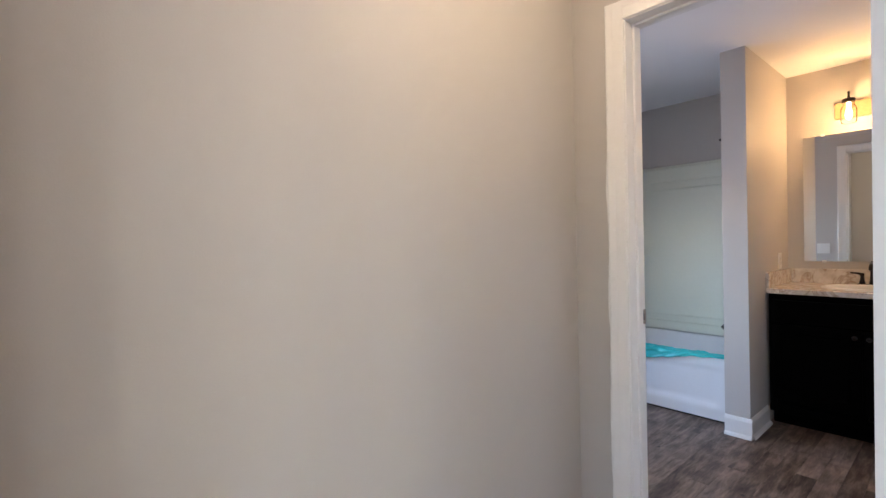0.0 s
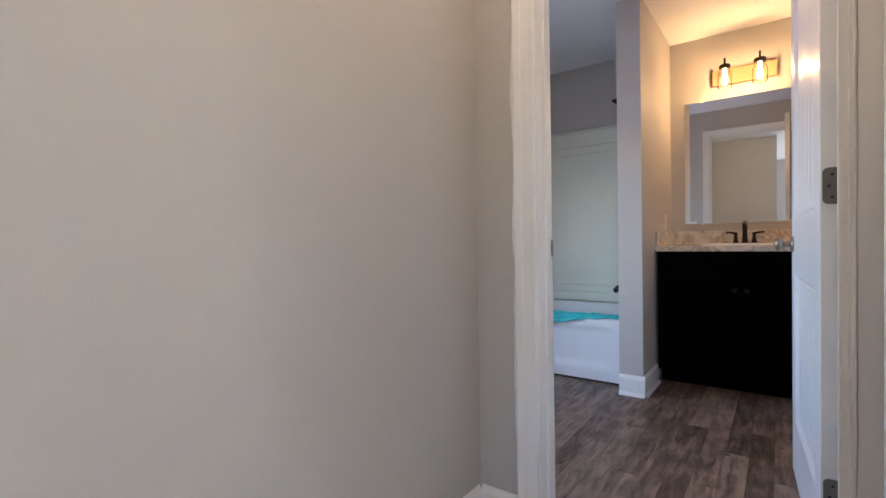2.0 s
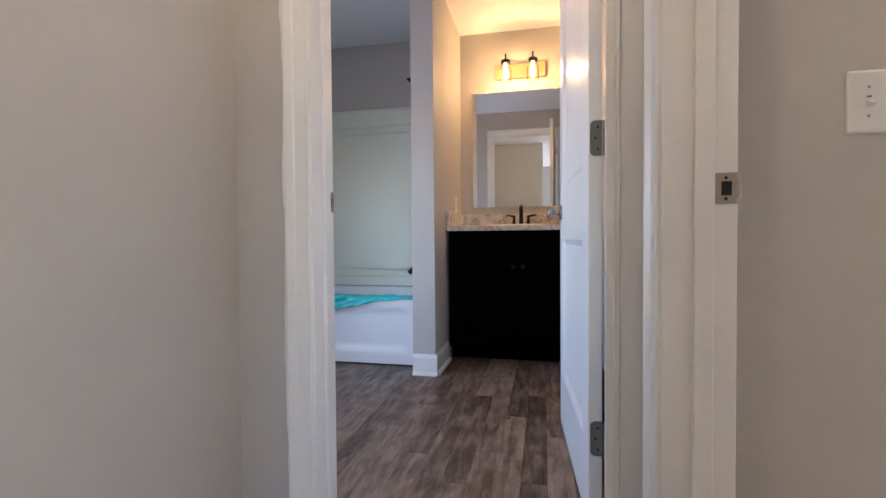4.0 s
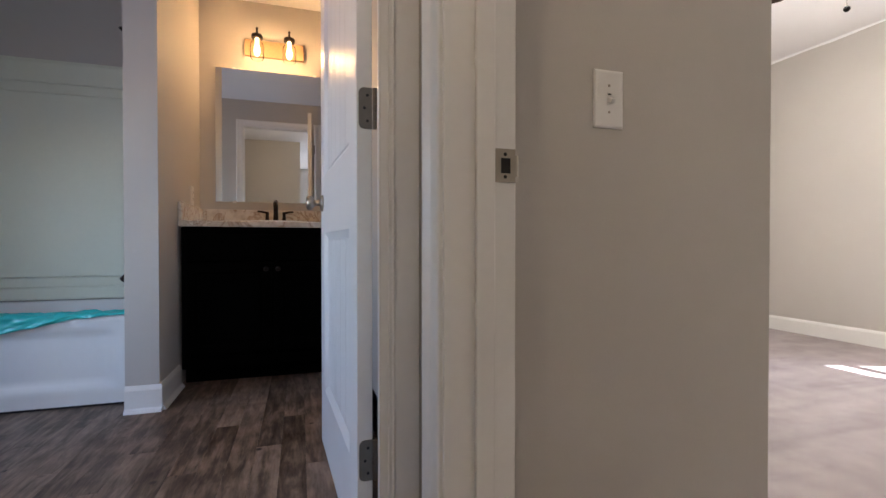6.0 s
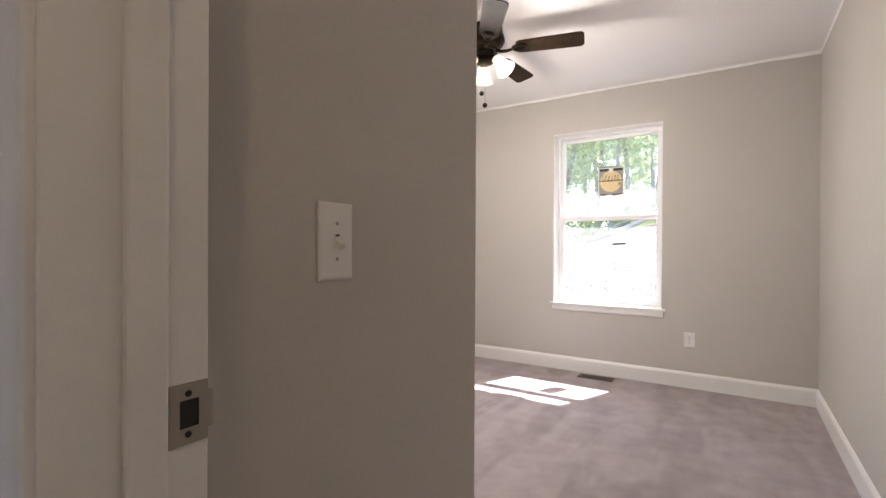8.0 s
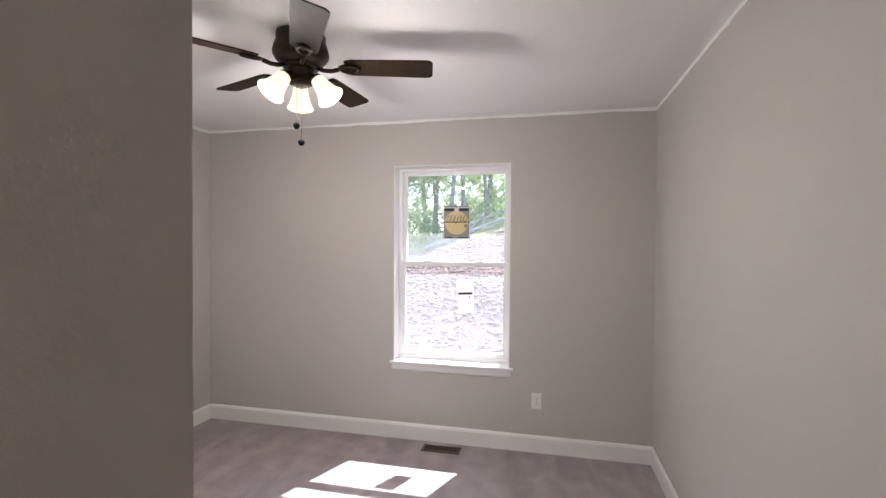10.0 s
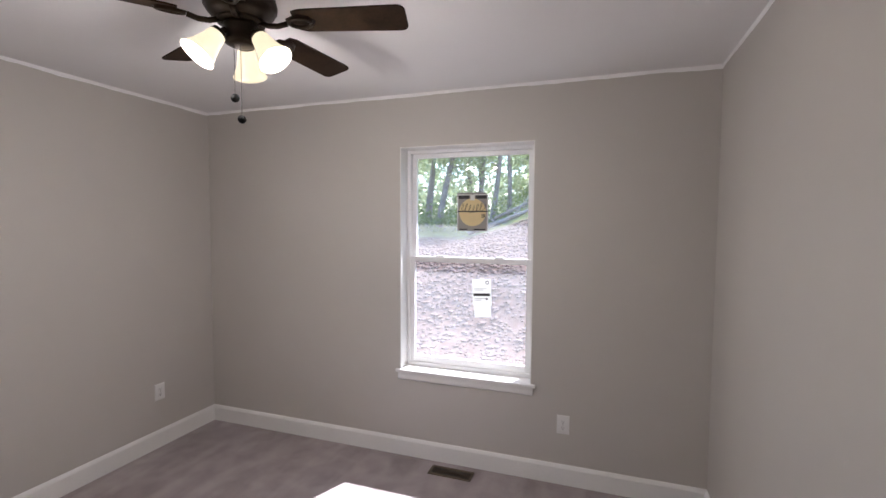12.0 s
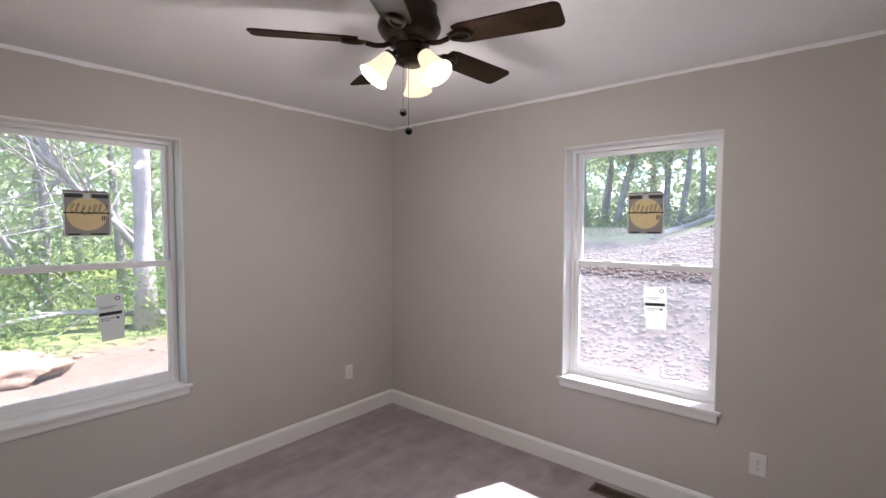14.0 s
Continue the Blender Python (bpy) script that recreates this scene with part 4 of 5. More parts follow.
for yc, zc in ((0.72, 2.024), (0.18, 2.024), (0.72, 1.099), (0.18, 1.099)):
    bm = bmesh.new()
    rbox(bm, 4.2165, 4.2245, yc - 0.012, yc + 0.012, zc - 0.007, zc + 0.007, r=0.002)
    part("clip", bm, PLASTIC, mir)


def glow_material(name, colour, strength, base=(0.9, 0.88, 0.82)):
    m = bpy.data.materials.new(name)
    m.use_nodes = True
    b = m.node_tree.nodes["Principled BSDF"]
    b.inputs["Base Color"].default_value = (*base, 1)
    b.inputs["Roughness"].default_value = 0.3
    b.inputs["Emission Color"].default_value = (*colour, 1)
    b.inputs["Emission Strength"].default_value = strength
    return m


JAR = glass_material("clear_jar_glass", (0.98, 0.97, 0.95), 1.11)
FILAMENT = glow_material("warm_bulb", (1.0, 0.60, 0.24), 1.2)
OAK = material("honey_wood_plate", (0.36, 0.22, 0.11), 0.45, vary=0.25, scale=9, fine=70, bump=0.1, depth=0.001)
vl = thing("vanity_light", (4.225, 0.452, 2.118), "two-lamp vanity light with clear jar shades, lit", "wall lamp")
bm = bmesh.new()
rbox(bm, 4.200, 4.2245, 0.256, 0.649, 2.118, 2.232, r=0.003)
part("backplate", bm, OAK, vl, "honey-brown wooden backplate")
WARM = (1.0, 0.57, 0.23)
for yc in (0.562, 0.352):
    at = pose(4.125, yc, 2.066)
    bm = bmesh.new()
    lathe(bm, [(0.030, 0.0), (0.041, 0.006), (0.044, 0.018), (0.044, 0.095), (0.040, 0.112), (0.031, 0.124), (0.031, 0.146)], at, 28, closed=False)
    jar = part("jar_shade", bm, JAR, vl, "clear glass jar shade", smooth=True)
    jar.visible_shadow = False
    bm = bmesh.new()
    lathe(bm, [(0.036, 0.146), (0.037, 0.150), (0.037, 0.166), (0.033, 0.172), (0.012, 0.176), (0.008, 0.182), (0.006, 0.205), (0.009, 0.214), (0.005, 0.222)], at, 24)
    tube(bm, [(4.205, yc, 2.205), (4.17, yc, 2.228), (4.125, yc, 2.244)], 0.006, 8)
    part("cap", bm, BRONZE, vl, smooth=True)
    bm = bmesh.new()
    lathe(bm, [(0.004, 0.024), (0.015, 0.034), (0.021, 0.055), (0.019, 0.080), (0.012, 0.105), (0.012, 0.146)], at, 20)
    bulb = part("bulb", bm, FILAMENT, vl, "glowing warm bulb", smooth=True)
    bulb.visible_shadow = False
    bulb_lamp("vanity_bulb_light", (4.108, yc, 2.118), 0.42, WARM, 0.025)


# ---- ceiling fan ----
FAN = Vector((2.42, -2.462, 0))
WALNUT = material("dark_walnut_blade", (0.020, 0.0115, 0.006), 0.55, spec=0.08, vary=0.45, scale=14, fine=90, bump=0.1, depth=0.0006)
FBRONZE = material("antique_bronze", (0.022, 0.014, 0.008), 0.42, metal=0.35, spec=0.25, vary=0.35, scale=12, fine=150, bump=0.1, depth=0.0006)
OPAL = glow_material("lit_opal_glass", (1.0, 0.80, 0.47), 0.23, (0.55, 0.46, 0.34))
KNOB = material("black_enamel", (0.003, 0.003, 0.003), 0.6, vary=0.2, bump=0.0, spec=0.05)
BULB = glow_material("lit_fan_bulb", (1.0, 0.88, 0.66), 2.0)
fan = thing("ceiling_fan", (FAN.x, FAN.y, HB), "dark bronze five-blade ceiling fan with three lit bell shades", "ceiling fan")
bm = bmesh.new()
lathe(bm, [(0.085, HB), (0.112, HB - 0.006), (0.112, H - 0.006), (0.122, H - 0.030), (0.128, H - 0.055), (0.126, H - 0.070), (0.116, H - 0.078), (0.118, H - 0.084), (0.104, H - 0.100), (0.080, H - 0.115), (0.066, H - 0.122)], Matrix.Translation(FAN), 48)
part("motor_housing", bm, FBRONZE, fan, smooth=True)
bm = bmesh.new()
lathe(bm, [(0.070, H - 0.108), (0.083, H - 0.112), (0.083, H - 0.124), (0.062, H - 0.128)], Matrix.Translation(FAN), 36)
part("flywheel", bm, FBRONZE, fan, smooth=True)
bm = bmesh.new()
lathe(bm, [(0.060, H - 0.126), (0.062, H - 0.136), (0.053, H - 0.142), (0.053, H - 0.180), (0.058, H - 0.184), (0.056, H - 0.196), (0.040, H - 0.204), (0.012, H - 0.207)], Matrix.Translation(FAN), 32)
part("light_kit", bm, FBRONZE, fan, smooth=True)
BZ = 2.388
for k in range(5):
    turn = Matrix.Translation((FAN.x, FAN.y, BZ)) @ pose(0, 0, 0, 0, 0, -93 + 72 * k)
    tilt = turn @ pose(0, 0, 0, -12, 0, 0)
    bm = bmesh.new()
    out = [(0.205, -0.050), (0.235, -0.060), (0.56, -0.068)]
    out += [(0.585 + 0.028 * math.sin(radians(a)), -0.040 - 0.028 * math.cos(radians(a))) for a in range(0, 91, 15)]
    top = [(x, -y) for x, y in reversed(out)]
    loft(bm, [[tilt @ Vector((x, y, z)) for x, y in out + top] for z in (-0.003, 0.003)], True, True)
    blade = part("blade", bm, WALNUT, fan, "dark walnut blade")
    bm = bmesh.new()
    tube(bm, [turn @ Vector(p) for p in ((0.070, 0, -0.002), (0.105, 0, -0.016), (0.140, 0, -0.018), (0.175, 0, -0.010))], [0.011, 0.010, 0.010, 0.010], 10)
    loop = []
    for a in range(0, 361, 20):
        loop.append(tilt @ Vector((0.225 + 0.042 * math.cos(radians(a)), 0.026 * math.sin(radians(a)), -0.009)))
    tube(bm, loop, 0.0075, 8)
    pl = [(0.175, -0.018), (0.225, -0.042), (0.262, -0.028), (0.280, 0.0), (0.262, 0.028), (0.225, 0.042), (0.175, 0.018)]
    loft(bm, [[tilt @ Vector((x, y, z)) for x, y in pl] for z in (-0.0065, -0.0032)], True, True)
    iron = link("blade_iron", bm, FBRONZE, True)
    iron.parent = blade
for a in (-59, 61, 181):
    arm = Matrix.Translation((FAN.x, FAN.y, H - 0.163)) @ pose(0, 0, 0, 0, 0, a)
    bm = bmesh.new()
    tube(bm, [arm @ Vector(p) for p in ((0.040, 0, 0), (0.058, 0, 0.004), (0.074, 0, -0.010))], 0.011, 10)
    at = arm @ pose(0.070, 0, -0.004, 0, 180 - 38, 0)
    lathe(bm, [(0.012, 0.0), (0.027, 0.006), (0.030, 0.014), (0.030, 0.026), (0.026, 0.028)], at, 20)
    part("lamp_holder", bm, FBRONZE, fan, smooth=True)
    bm = bmesh.new()
    prof = [(0.027, 0.014), (0.031, 0.022), (0.035, 0.042), (0.040, 0.068), (0.047, 0.094), (0.057, 0.118), (0.064, 0.129)]
    lathe(bm, prof + [(r - 0.003, z) for r, z in reversed(prof)], at, 32, closed=False)
    part("bell_shade", bm, OPAL, fan, "lit frosted bell glass shade", smooth=True)
    bm = bmesh.new()
    lathe(bm, [(0.012, 0.02), (0.014, 0.045), (0.026, 0.075), (0.029, 0.092), (0.022, 0.110), (0.006, 0.118)], at, 20)
    glow = part("bulb", bm, BULB, fan, "glowing bulb", smooth=True)
    glow.visible_shadow = False
    p = at @ Vector((0, 0, 0.109))
    bulb_lamp("fan_bulb_light", p, 6.2, (1.0, 0.89, 0.75), 0.055)
for dx, dy, z1, r in ((0.004, 0.032, 2.107, 0.0155), (-0.012, 0.017, 2.033, 0.0155)):
    bm = bmesh.new()
    tube(bm, [(FAN.x + dx, FAN.y + dy, 2.30), (FAN.x + dx, FAN.y + dy, z1 + 0.008)], 0.0011, 6)
    ch = part("pull_chain", bm, FBRONZE, fan)
    bm = bmesh.new()
    lathe(bm, [(0.002, r), (0.55 * r, 0.85 * r), (0.9 * r, 0.42 * r), (r, 0.0), (0.9 * r, -0.42 * r), (0.55 * r, -0.85 * r), (0.002, -r)], pose(FAN.x + dx, FAN.y + dy, z1), 16)
    kn = link("pull_knob", bm, KNOB, True)
    kn.parent = ch


# ---- outdoors ----
def ground_height(x, y):
    """Level clay round the house; a stony bank climbs to the south, gentle woods floor beyond."""
    z = -0.32
    d = -4.2 - y                                  # metres south of the house
    s = max(0.0, min(1.0, (d - 3.2) / 3.1))
    east = max(0.0, min(1.0, (14.0 - x) / 5.0))
    z += (1.20 + 0.05 * max(-3.5, min(5.0, 3.5 - x))) * s * s * (3 - 2 * s) * east
    if d > 6.3:                                   # gentler slope behind the crest, higher to the west
        z += (0.115 * (min(d, 14.3) - 6.3) + 0.05 * max(0.0, min(d, 60) - 14.3)) * east
        z += 0.5 * max(0.0, min(3.0, 5.0 - x)) * min(1.0, (d - 6.3) / 8) * east
    e = x - 9.0
    if e > 0:
        z += 0.035 * min(e, 60)
    k = min(1.0, max(0.0, max(d - 1.2, x - 5.5) / 3.0))
    z += k * (0.10 * noise.noise((x * 0.5, y * 0.5, 0)) + 0.04 * noise.noise((x * 1.7, y * 1.7, 4)))
    return z


def soil_material():
    m = bpy.data.materials.new("clay_and_forest_floor")
    m.use_nodes = True
    n, l = m.node_tree.nodes, m.node_tree.links
    b = n["Principled BSDF"]
    b.inputs["Roughness"].default_value, b.inputs["Specular IOR Level"].default_value = 0.95, 0.1
    geo, sep, n1, n2, n3 = (n.new(k) for k in ("ShaderNodeNewGeometry", "ShaderNodeSeparateXYZ", "ShaderNodeTexNoise", "ShaderNodeTexNoise", "ShaderNodeTexNoise"))
    l.new(geo.outputs["Position"], sep.inputs[0])
    for q, s, d in ((n1, 0.7, 5), (n2, 7.0, 6), (n3, 45.0, 3)):
        q.inputs["Scale"].default_value, q.inputs["Detail"].default_value = s, d
        l.new(geo.outputs["Position"], q.inputs["Vector"])
    clay, litter, fac = n.new("ShaderNodeValToRGB"), n.new("ShaderNodeValToRGB"), n.new("ShaderNodeMix")
    c = clay.color_ramp.elements
    c[0].position, c[0].color = 0.3, (0.20, 0.137, 0.102, 1)
    c[1].position, c[1].color = 0.7, (0.30, 0.215, 0.160, 1)
    g = litter.color_ramp.elements
    g[0].position, g[0].color = 0.33, (0.15, 0.14, 0.07, 1)
    g[1].position, g[1].color = 0.58, (0.27, 0.31, 0.10, 1)
    mixn = n.new("ShaderNodeMath")
    mixn.operation = "MULTIPLY_ADD"
    mixn.inputs[1].default_value = 0.5
    half = n.new("ShaderNodeMath")
    half.operation = "MULTIPLY"
    half.inputs[1].default_value = 0.5
    l.new(n1.outputs["Fac"], half.inputs[0])
    l.new(n2.outputs["Fac"], mixn.inputs[0])
    l.new(half.outputs[0], mixn.inputs[2])
    l.new(mixn.outputs[0], clay.inputs["Fac"])
    l.new(n2.outputs["Fac"], litter.inputs["Fac"])
    # woods floor starts past the bank's crest and past the cleared strip
    east = n.new("ShaderNodeMapRange")
    east.inputs["From Min"].default_value, east.inputs["From Max"].default_value = 9.5, 10.5
    south = n.new("ShaderNodeMapRange")
    south.inputs["From Min"].default_value, south.inputs["From Max"].default_value = -13.6, -15.2
    wob = n.new("ShaderNodeMath")
    wob.operation = "MULTIPLY_ADD"
    wob.inputs[1].default_value = 2.0
    l.new(n1.outputs["Fac"], wob.inputs[0])
    l.new(sep.outputs["X"], wob.inputs[2])
    sub = n.new("ShaderNodeMath")
    sub.operation = "SUBTRACT"
    sub.inputs[1].default_value = 1.0
    l.new(wob.outputs[0], sub.inputs[0])
    l.new(sub.outputs[0], east.inputs["Value"])
    l.new(sep.outputs["Y"], south.inputs["Value"])
    mx = n.new("ShaderNodeMath")
    mx.operation = "MAXIMUM"
    l.new(east.outputs["Result"], mx.inputs[0])
    l.new(south.outputs["Result"], mx.inputs[1])
    fac.data_type = "RGBA"
    l.new(mx.outputs[0], fac.inputs["Factor"])
    # grey broken rubble on the bank
    rubble, bank, on_bank = n.new("ShaderNodeValToRGB"), n.new("ShaderNodeMix"), n.new("ShaderNodeMapRange")
    r = rubble.color_ramp.elements
    r[0].position, r[0].color = 0.35, (0.110, 0.070, 0.055, 1)
    r[1].position, r[1].color = 0.65, (0.200, 0.135, 0.107, 1)
    on_bank.inputs["From Min"].default_value, on_bank.inputs["From Max"].default_value = -4.8, -5.8
    l.new(n2.outputs["Fac"], rubble.inputs["Fac"])
    l.new(sep.outputs["Y"], on_bank.inputs["Value"])
    bank.data_type = "RGBA"
    l.new(on_bank.outputs["Result"], bank.inputs["Factor"])
    l.new(clay.outputs["Color"], bank.inputs["A"])
    l.new(rubble.outputs["Color"], bank.inputs["B"])
    l.new(bank.outputs["Result"], fac.inputs["A"])
    l.new(litter.outputs["Color"], fac.inputs["B"])
    l.new(fac.outputs["Result"], b.inputs["Base Color"])
    bp = n.new("ShaderNodeBump")
    bp.inputs["Strength"].default_value, bp.inputs["Distance"].default_value = 0.35, 0.05
    l.new(n2.outputs["Fac"], bp.inputs["Height"])
    bp2 = n.new("ShaderNodeBump")
    bp2.inputs["Strength"].default_value, bp2.inputs["Distance"].default_value = 0.6, 0.012
    l.new(n3.outputs["Fac"], bp2.inputs["Height"])
    l.new(bp.outputs["Normal"], bp2.inputs["Normal"])
    l.new(bp2.outputs["Normal"], b.inputs["Normal"])
    return m


def spaced(near0, near1, step, far0, far1):
    a = list(np.arange(near0, near1 + 1e-6, step))
    v, d, hi = near1, step, []
    while v < far1:
        d *= 1.25
        v += d
        hi.append(v)
    v, d, lo = near0, step, []
    while v > far0:
        d *= 1.25
        v -= d
        lo.append(v)
    return lo[::-1] + a + hi


gx, gy = spaced(-6, 18, 0.3, -500, 500), spaced(-20, 6, 0.3, -500, 500)
verts = [(float(x), float(y), ground_height(float(x), float(y))) for y in gy for x in gx]
w = len(gx)
faces = [(j * w + i, j * w + i + 1, (j + 1) * w + i + 1, (j + 1) * w + i) for j in range(len(gy) - 1) for i in range(w - 1)]
me = bpy.data.meshes.new("ground")
me.from_pydata(verts, [], faces)
me.materials.append(soil_material())
for p in me.polygons:
    p.use_smooth = True
tagged(new("ground", me), "bare pink clay and stony bank before the woods", "ground", kind="structure")


def stones(name, label, count, area, sizes, seed, mat):
    """Loose stones strewn over the ground, in one mesh."""
    rng = np.random.default_rng(seed)
    vs, fs = [], []
    ico = [(0, 0, 1), (0.89, 0, 0.45), (0.28, 0.85, 0.45), (-0.72, 0.53, 0.45), (-0.72, -0.53, 0.45), (0.28, -0.85, 0.45),
           (0.72, 0.53, -0.45), (-0.28, 0.85, -0.45), (-0.89, 0, -0.45), (-0.28, -0.85, -0.45), (0.72, -0.53, -0.45), (0, 0, -1)]
    tri = [(0, 1, 2), (0, 2, 3), (0, 3, 4), (0, 4, 5), (0, 5, 1), (1, 6, 2), (2, 7, 3), (3, 8, 4), (4, 9, 5), (5, 10, 1), (6, 7, 2), (7, 8, 3), (8, 9, 4), (9, 10, 5), (10, 6, 1),
           (11, 7, 6), (11, 8, 7), (11, 9, 8), (11, 10, 9), (11, 6, 10)]
    for _ in range(count):
        x, y = rng.uniform(area[0], area[1]), rng.uniform(area[2], area[3])
        s = sizes[0] + (sizes[1] - sizes[0]) * rng.random() ** 4
        a, q = rng.uniform(0, 6.28), rng.uniform(0.6, 1.5)
        z = ground_height(x, y)
        o = len(vs)
        for p in ico:
            j = 1 + rng.uniform(-0.25, 0.25)
            px, py, pz = p[0] * s * q * j, p[1] * s * j, p[2] * s * 0.6 * j
            vs.append((x + px * math.cos(a) - py * math.sin(a), y + px * math.sin(a) + py * math.cos(a), z + pz + s * 0.1))
        fs += [(o + i, o + j, o + k) for i, j, k in tri]
    me = bpy.data.meshes.new(name)
    me.from_pydata(vs, [], fs)
    me.materials.append(mat)
    return tagged(new(name, me), label, "stones", kind="stuff")


stones("bank_stones", "pale broken stones strewn over the clay bank", 46000, (0.0, 9.5, -14.0, -5.2), (0.008, 0.06), 3, ROCK)
stones("clay_clods", "pinkish clay clods on the cleared ground", 420, (4.9, 10.5, -6, 3), (0.010, 0.075), 5, CLAY)


def leaf_material(name, a, b):
    m = bpy.data.materials.new(name)
    m.use_nodes = True
    n, l = m.node_tree.nodes, m.node_tree.links
    n.remove(n["Principled BSDF"])
    geo, ramp, di, tr, gl, mx, ad = (n.new(k) for k in ("ShaderNodeNewGeometry", "ShaderNodeValToRGB", "ShaderNodeBsdfDiffuse", "ShaderNodeBsdfTranslucent", "ShaderNodeBsdfGlossy", "ShaderNodeMixShader", "ShaderNodeMixShader"))
    ramp.color_ramp.elements[0].color, ramp.color_ramp.elements[1].color = (*a, 1), (*b, 1)
    l.new(geo.outputs["Random Per Island"], ramp.inputs["Fac"])
    for s in (di, tr):
        l.new(ramp.outputs["Color"], s.inputs["Color"])
    gl.inputs["Roughness"].default_value = 0.4
    mx.inputs[0].default_value, ad.inputs[0].default_value = 0.74, 0.03
    l.new(di.outputs[0], mx.inputs[1])
    l.new(tr.outputs[0], mx.inputs[2])
    l.new(mx.outputs[0], ad.inputs[1])
    l.new(gl.outputs[0], ad.inputs[2])
    l.new(ad.outputs[0], n["Material Output"].inputs["Surface"])
    return m


LEAF = leaf_material("spring_leaves", (0.33, 0.40, 0.21), (0.58, 0.61, 0.40))
BRUSH = leaf_material("brush_leaves", (0.13, 0.21, 0.06), (0.30, 0.38, 0.13))


def leaves_mesh(name, centres, spread, per, size, rng, mat):
    """Many small folded leaves round the given centres."""
    c = np.repeat(np.asarray(centres), per, axis=0)
    n = len(c)
    c = c + rng.normal(size=(n, 3)) * np.asarray(spread)
    u = rng.normal(size=(n, 3))
    u /= np.linalg.norm(u, axis=1)[:, None]
    v = np.cross(u, rng.normal(size=(n, 3)))
    v /= np.linalg.norm(v, axis=1)[:, None]
    s = (size * rng.uniform(0.6, 1.5, n))[:, None]
    pts = np.stack([c - u * s, c + v * s * 0.5, c + u * s, c - v * s * 0.5], axis=1).reshape(-1, 3)
    me = bpy.data.meshes.new(name)
    me.from_pydata(pts.tolist(), [], np.arange(4 * n).reshape(-1, 4).tolist())
    me.materials.append(mat)
    return me


def tree(x, y, height, r, lean, seed, crown_from, bark, label):
    rng = np.random.default_rng(seed)
    z = ground_height(x, y) - 0.1
    t = thing("tree", (x, y, z), label, "tree", "trees of the woods")
    bm = bmesh.new()
    pts, rad = [], []
    for k in range(9):
        f = k / 8
        pts.append((x + lean[0] * f * height * (0.6 + 0.4 * f) + 0.12 * math.sin(f * 5 + seed), y + lean[1] * f * height + 0.10 * math.cos(f * 4 + seed), z + f * height))
        rad.append(r * (1.25 if k == 0 else 1.0) * (1 - 0.75 * f))
    tube(bm, pts, rad, 10)
    tips = []
    for _ in range(int(rng.integers(7, 12))):
        f = rng.uniform(crown_from, 0.97)
        k = min(7, int(f * 8))
        p = Vector(pts[k]).lerp(Vector(pts[k + 1]), f * 8 - k)
        a, ln = rng.uniform(0, 6.28), rng.uniform(0.12, 0.30) * height * (1.1 - f * 0.6)
        q = p + Vector((math.cos(a) * ln, math.sin(a) * ln, ln * rng.uniform(0.2, 0.7)))
        m = p.lerp(q, 0.5) + Vector((0, 0, -0.06 * ln))
        tube(bm, [p, m, q], [r * 0.32 * (1.1 - f), r * 0.2 * (1.1 - f), 0.008], 6)
        for s in (0.45, 0.65, 0.85, 1.0):
            tips.append(p.lerp(q, s) + Vector(rng.normal(size=3) * 0.25))
    part("trunk", bm, bark, t, smooth=True)
    me = leaves_mesh("crown", [tuple(q) for q in tips], (0.45, 0.45, 0.32), 64, 0.065, rng, LEAF)
    ob = new("crown", me)
    ob.parent = t
    ob.matrix_parent_inverse = Matrix.Translation(-BASE[t.name])
    return t


PALEBARK = material("pale_bark", (0.46, 0.39, 0.36), 0.9, vary=0.25, scale=2.5, fine=18, bump=0.7, depth=0.03, spec=0.2)
tree(10.7, -4.0, 11, 0.19, (0.01, 0.043), 1, 0.62, PALEBARK, "large pale-barked tree trunk at the edge of the clearing")
rng = np.random.default_rng(11)
spots = [(12.3, -1.6, 0.10, (0.03, 0.02)), (13.5, -2.9, 0.09, (0.0, 0.03)), (12.6, -0.4, 0.12, (-0.02, -0.03)), (15.0, -4.6, 0.13, (0.01, 0.0)), (16.5, -1.8, 0.11, (0.02, 0.01)),
         (14.4, 0.6, 0.10, (0.0, -0.05)), (18.0, -3.4, 0.14, (0.02, 0.0)), (18.5, 0.2, 0.12, (-0.02, 0.02)), (13.0, -5.6, 0.10, (0.0, 0.02)), (17.0, -6.0, 0.12, (0.02, 0.0)), (21.0, -1.5, 0.15, (0.0, 0.0)), (21.0, -5.0, 0.15, (0.01, 0.0)),
         (7.6, -17.8, 0.075, (-0.14, 0.02)), (6.95, -17.4, 0.135, (-0.17, 0.0)), (4.95, -17.3, 0.105, (-0.06, 0.0)), (4.55, -17.9, 0.095, (0.03, 0.0)), (6.0, -19.4, 0.08, (0.0, 0.0)), (3.7, -18.6, 0.085, (-0.04, 0.02)),
         (8.4, -18.2, 0.11, (0.06, 0.0)), (5.6, -18.5, 0.12, (0.02, 0.0)), (4.0, -22.0, 0.14, (0.0, 0.0)), (2.4, -23.5, 0.13, (0.02, 0.0)), (0.4, -22.5, 0.14, (0.0, 0.0)), (6.8, -21.0, 0.14, (0.0, 0.0)), (-1.6, -21.0, 0.14, (0.0, 0.0)), (-3.0, -18.6, 0.12, (0.03, 0.0)), (7.6, -18.0, 0.11, (0.0, 0.0)), (5.0, -25.0, 0.15, (0.0, 0.0)), (-1.0, -26.0, 0.15, (0.0, 0.0))]
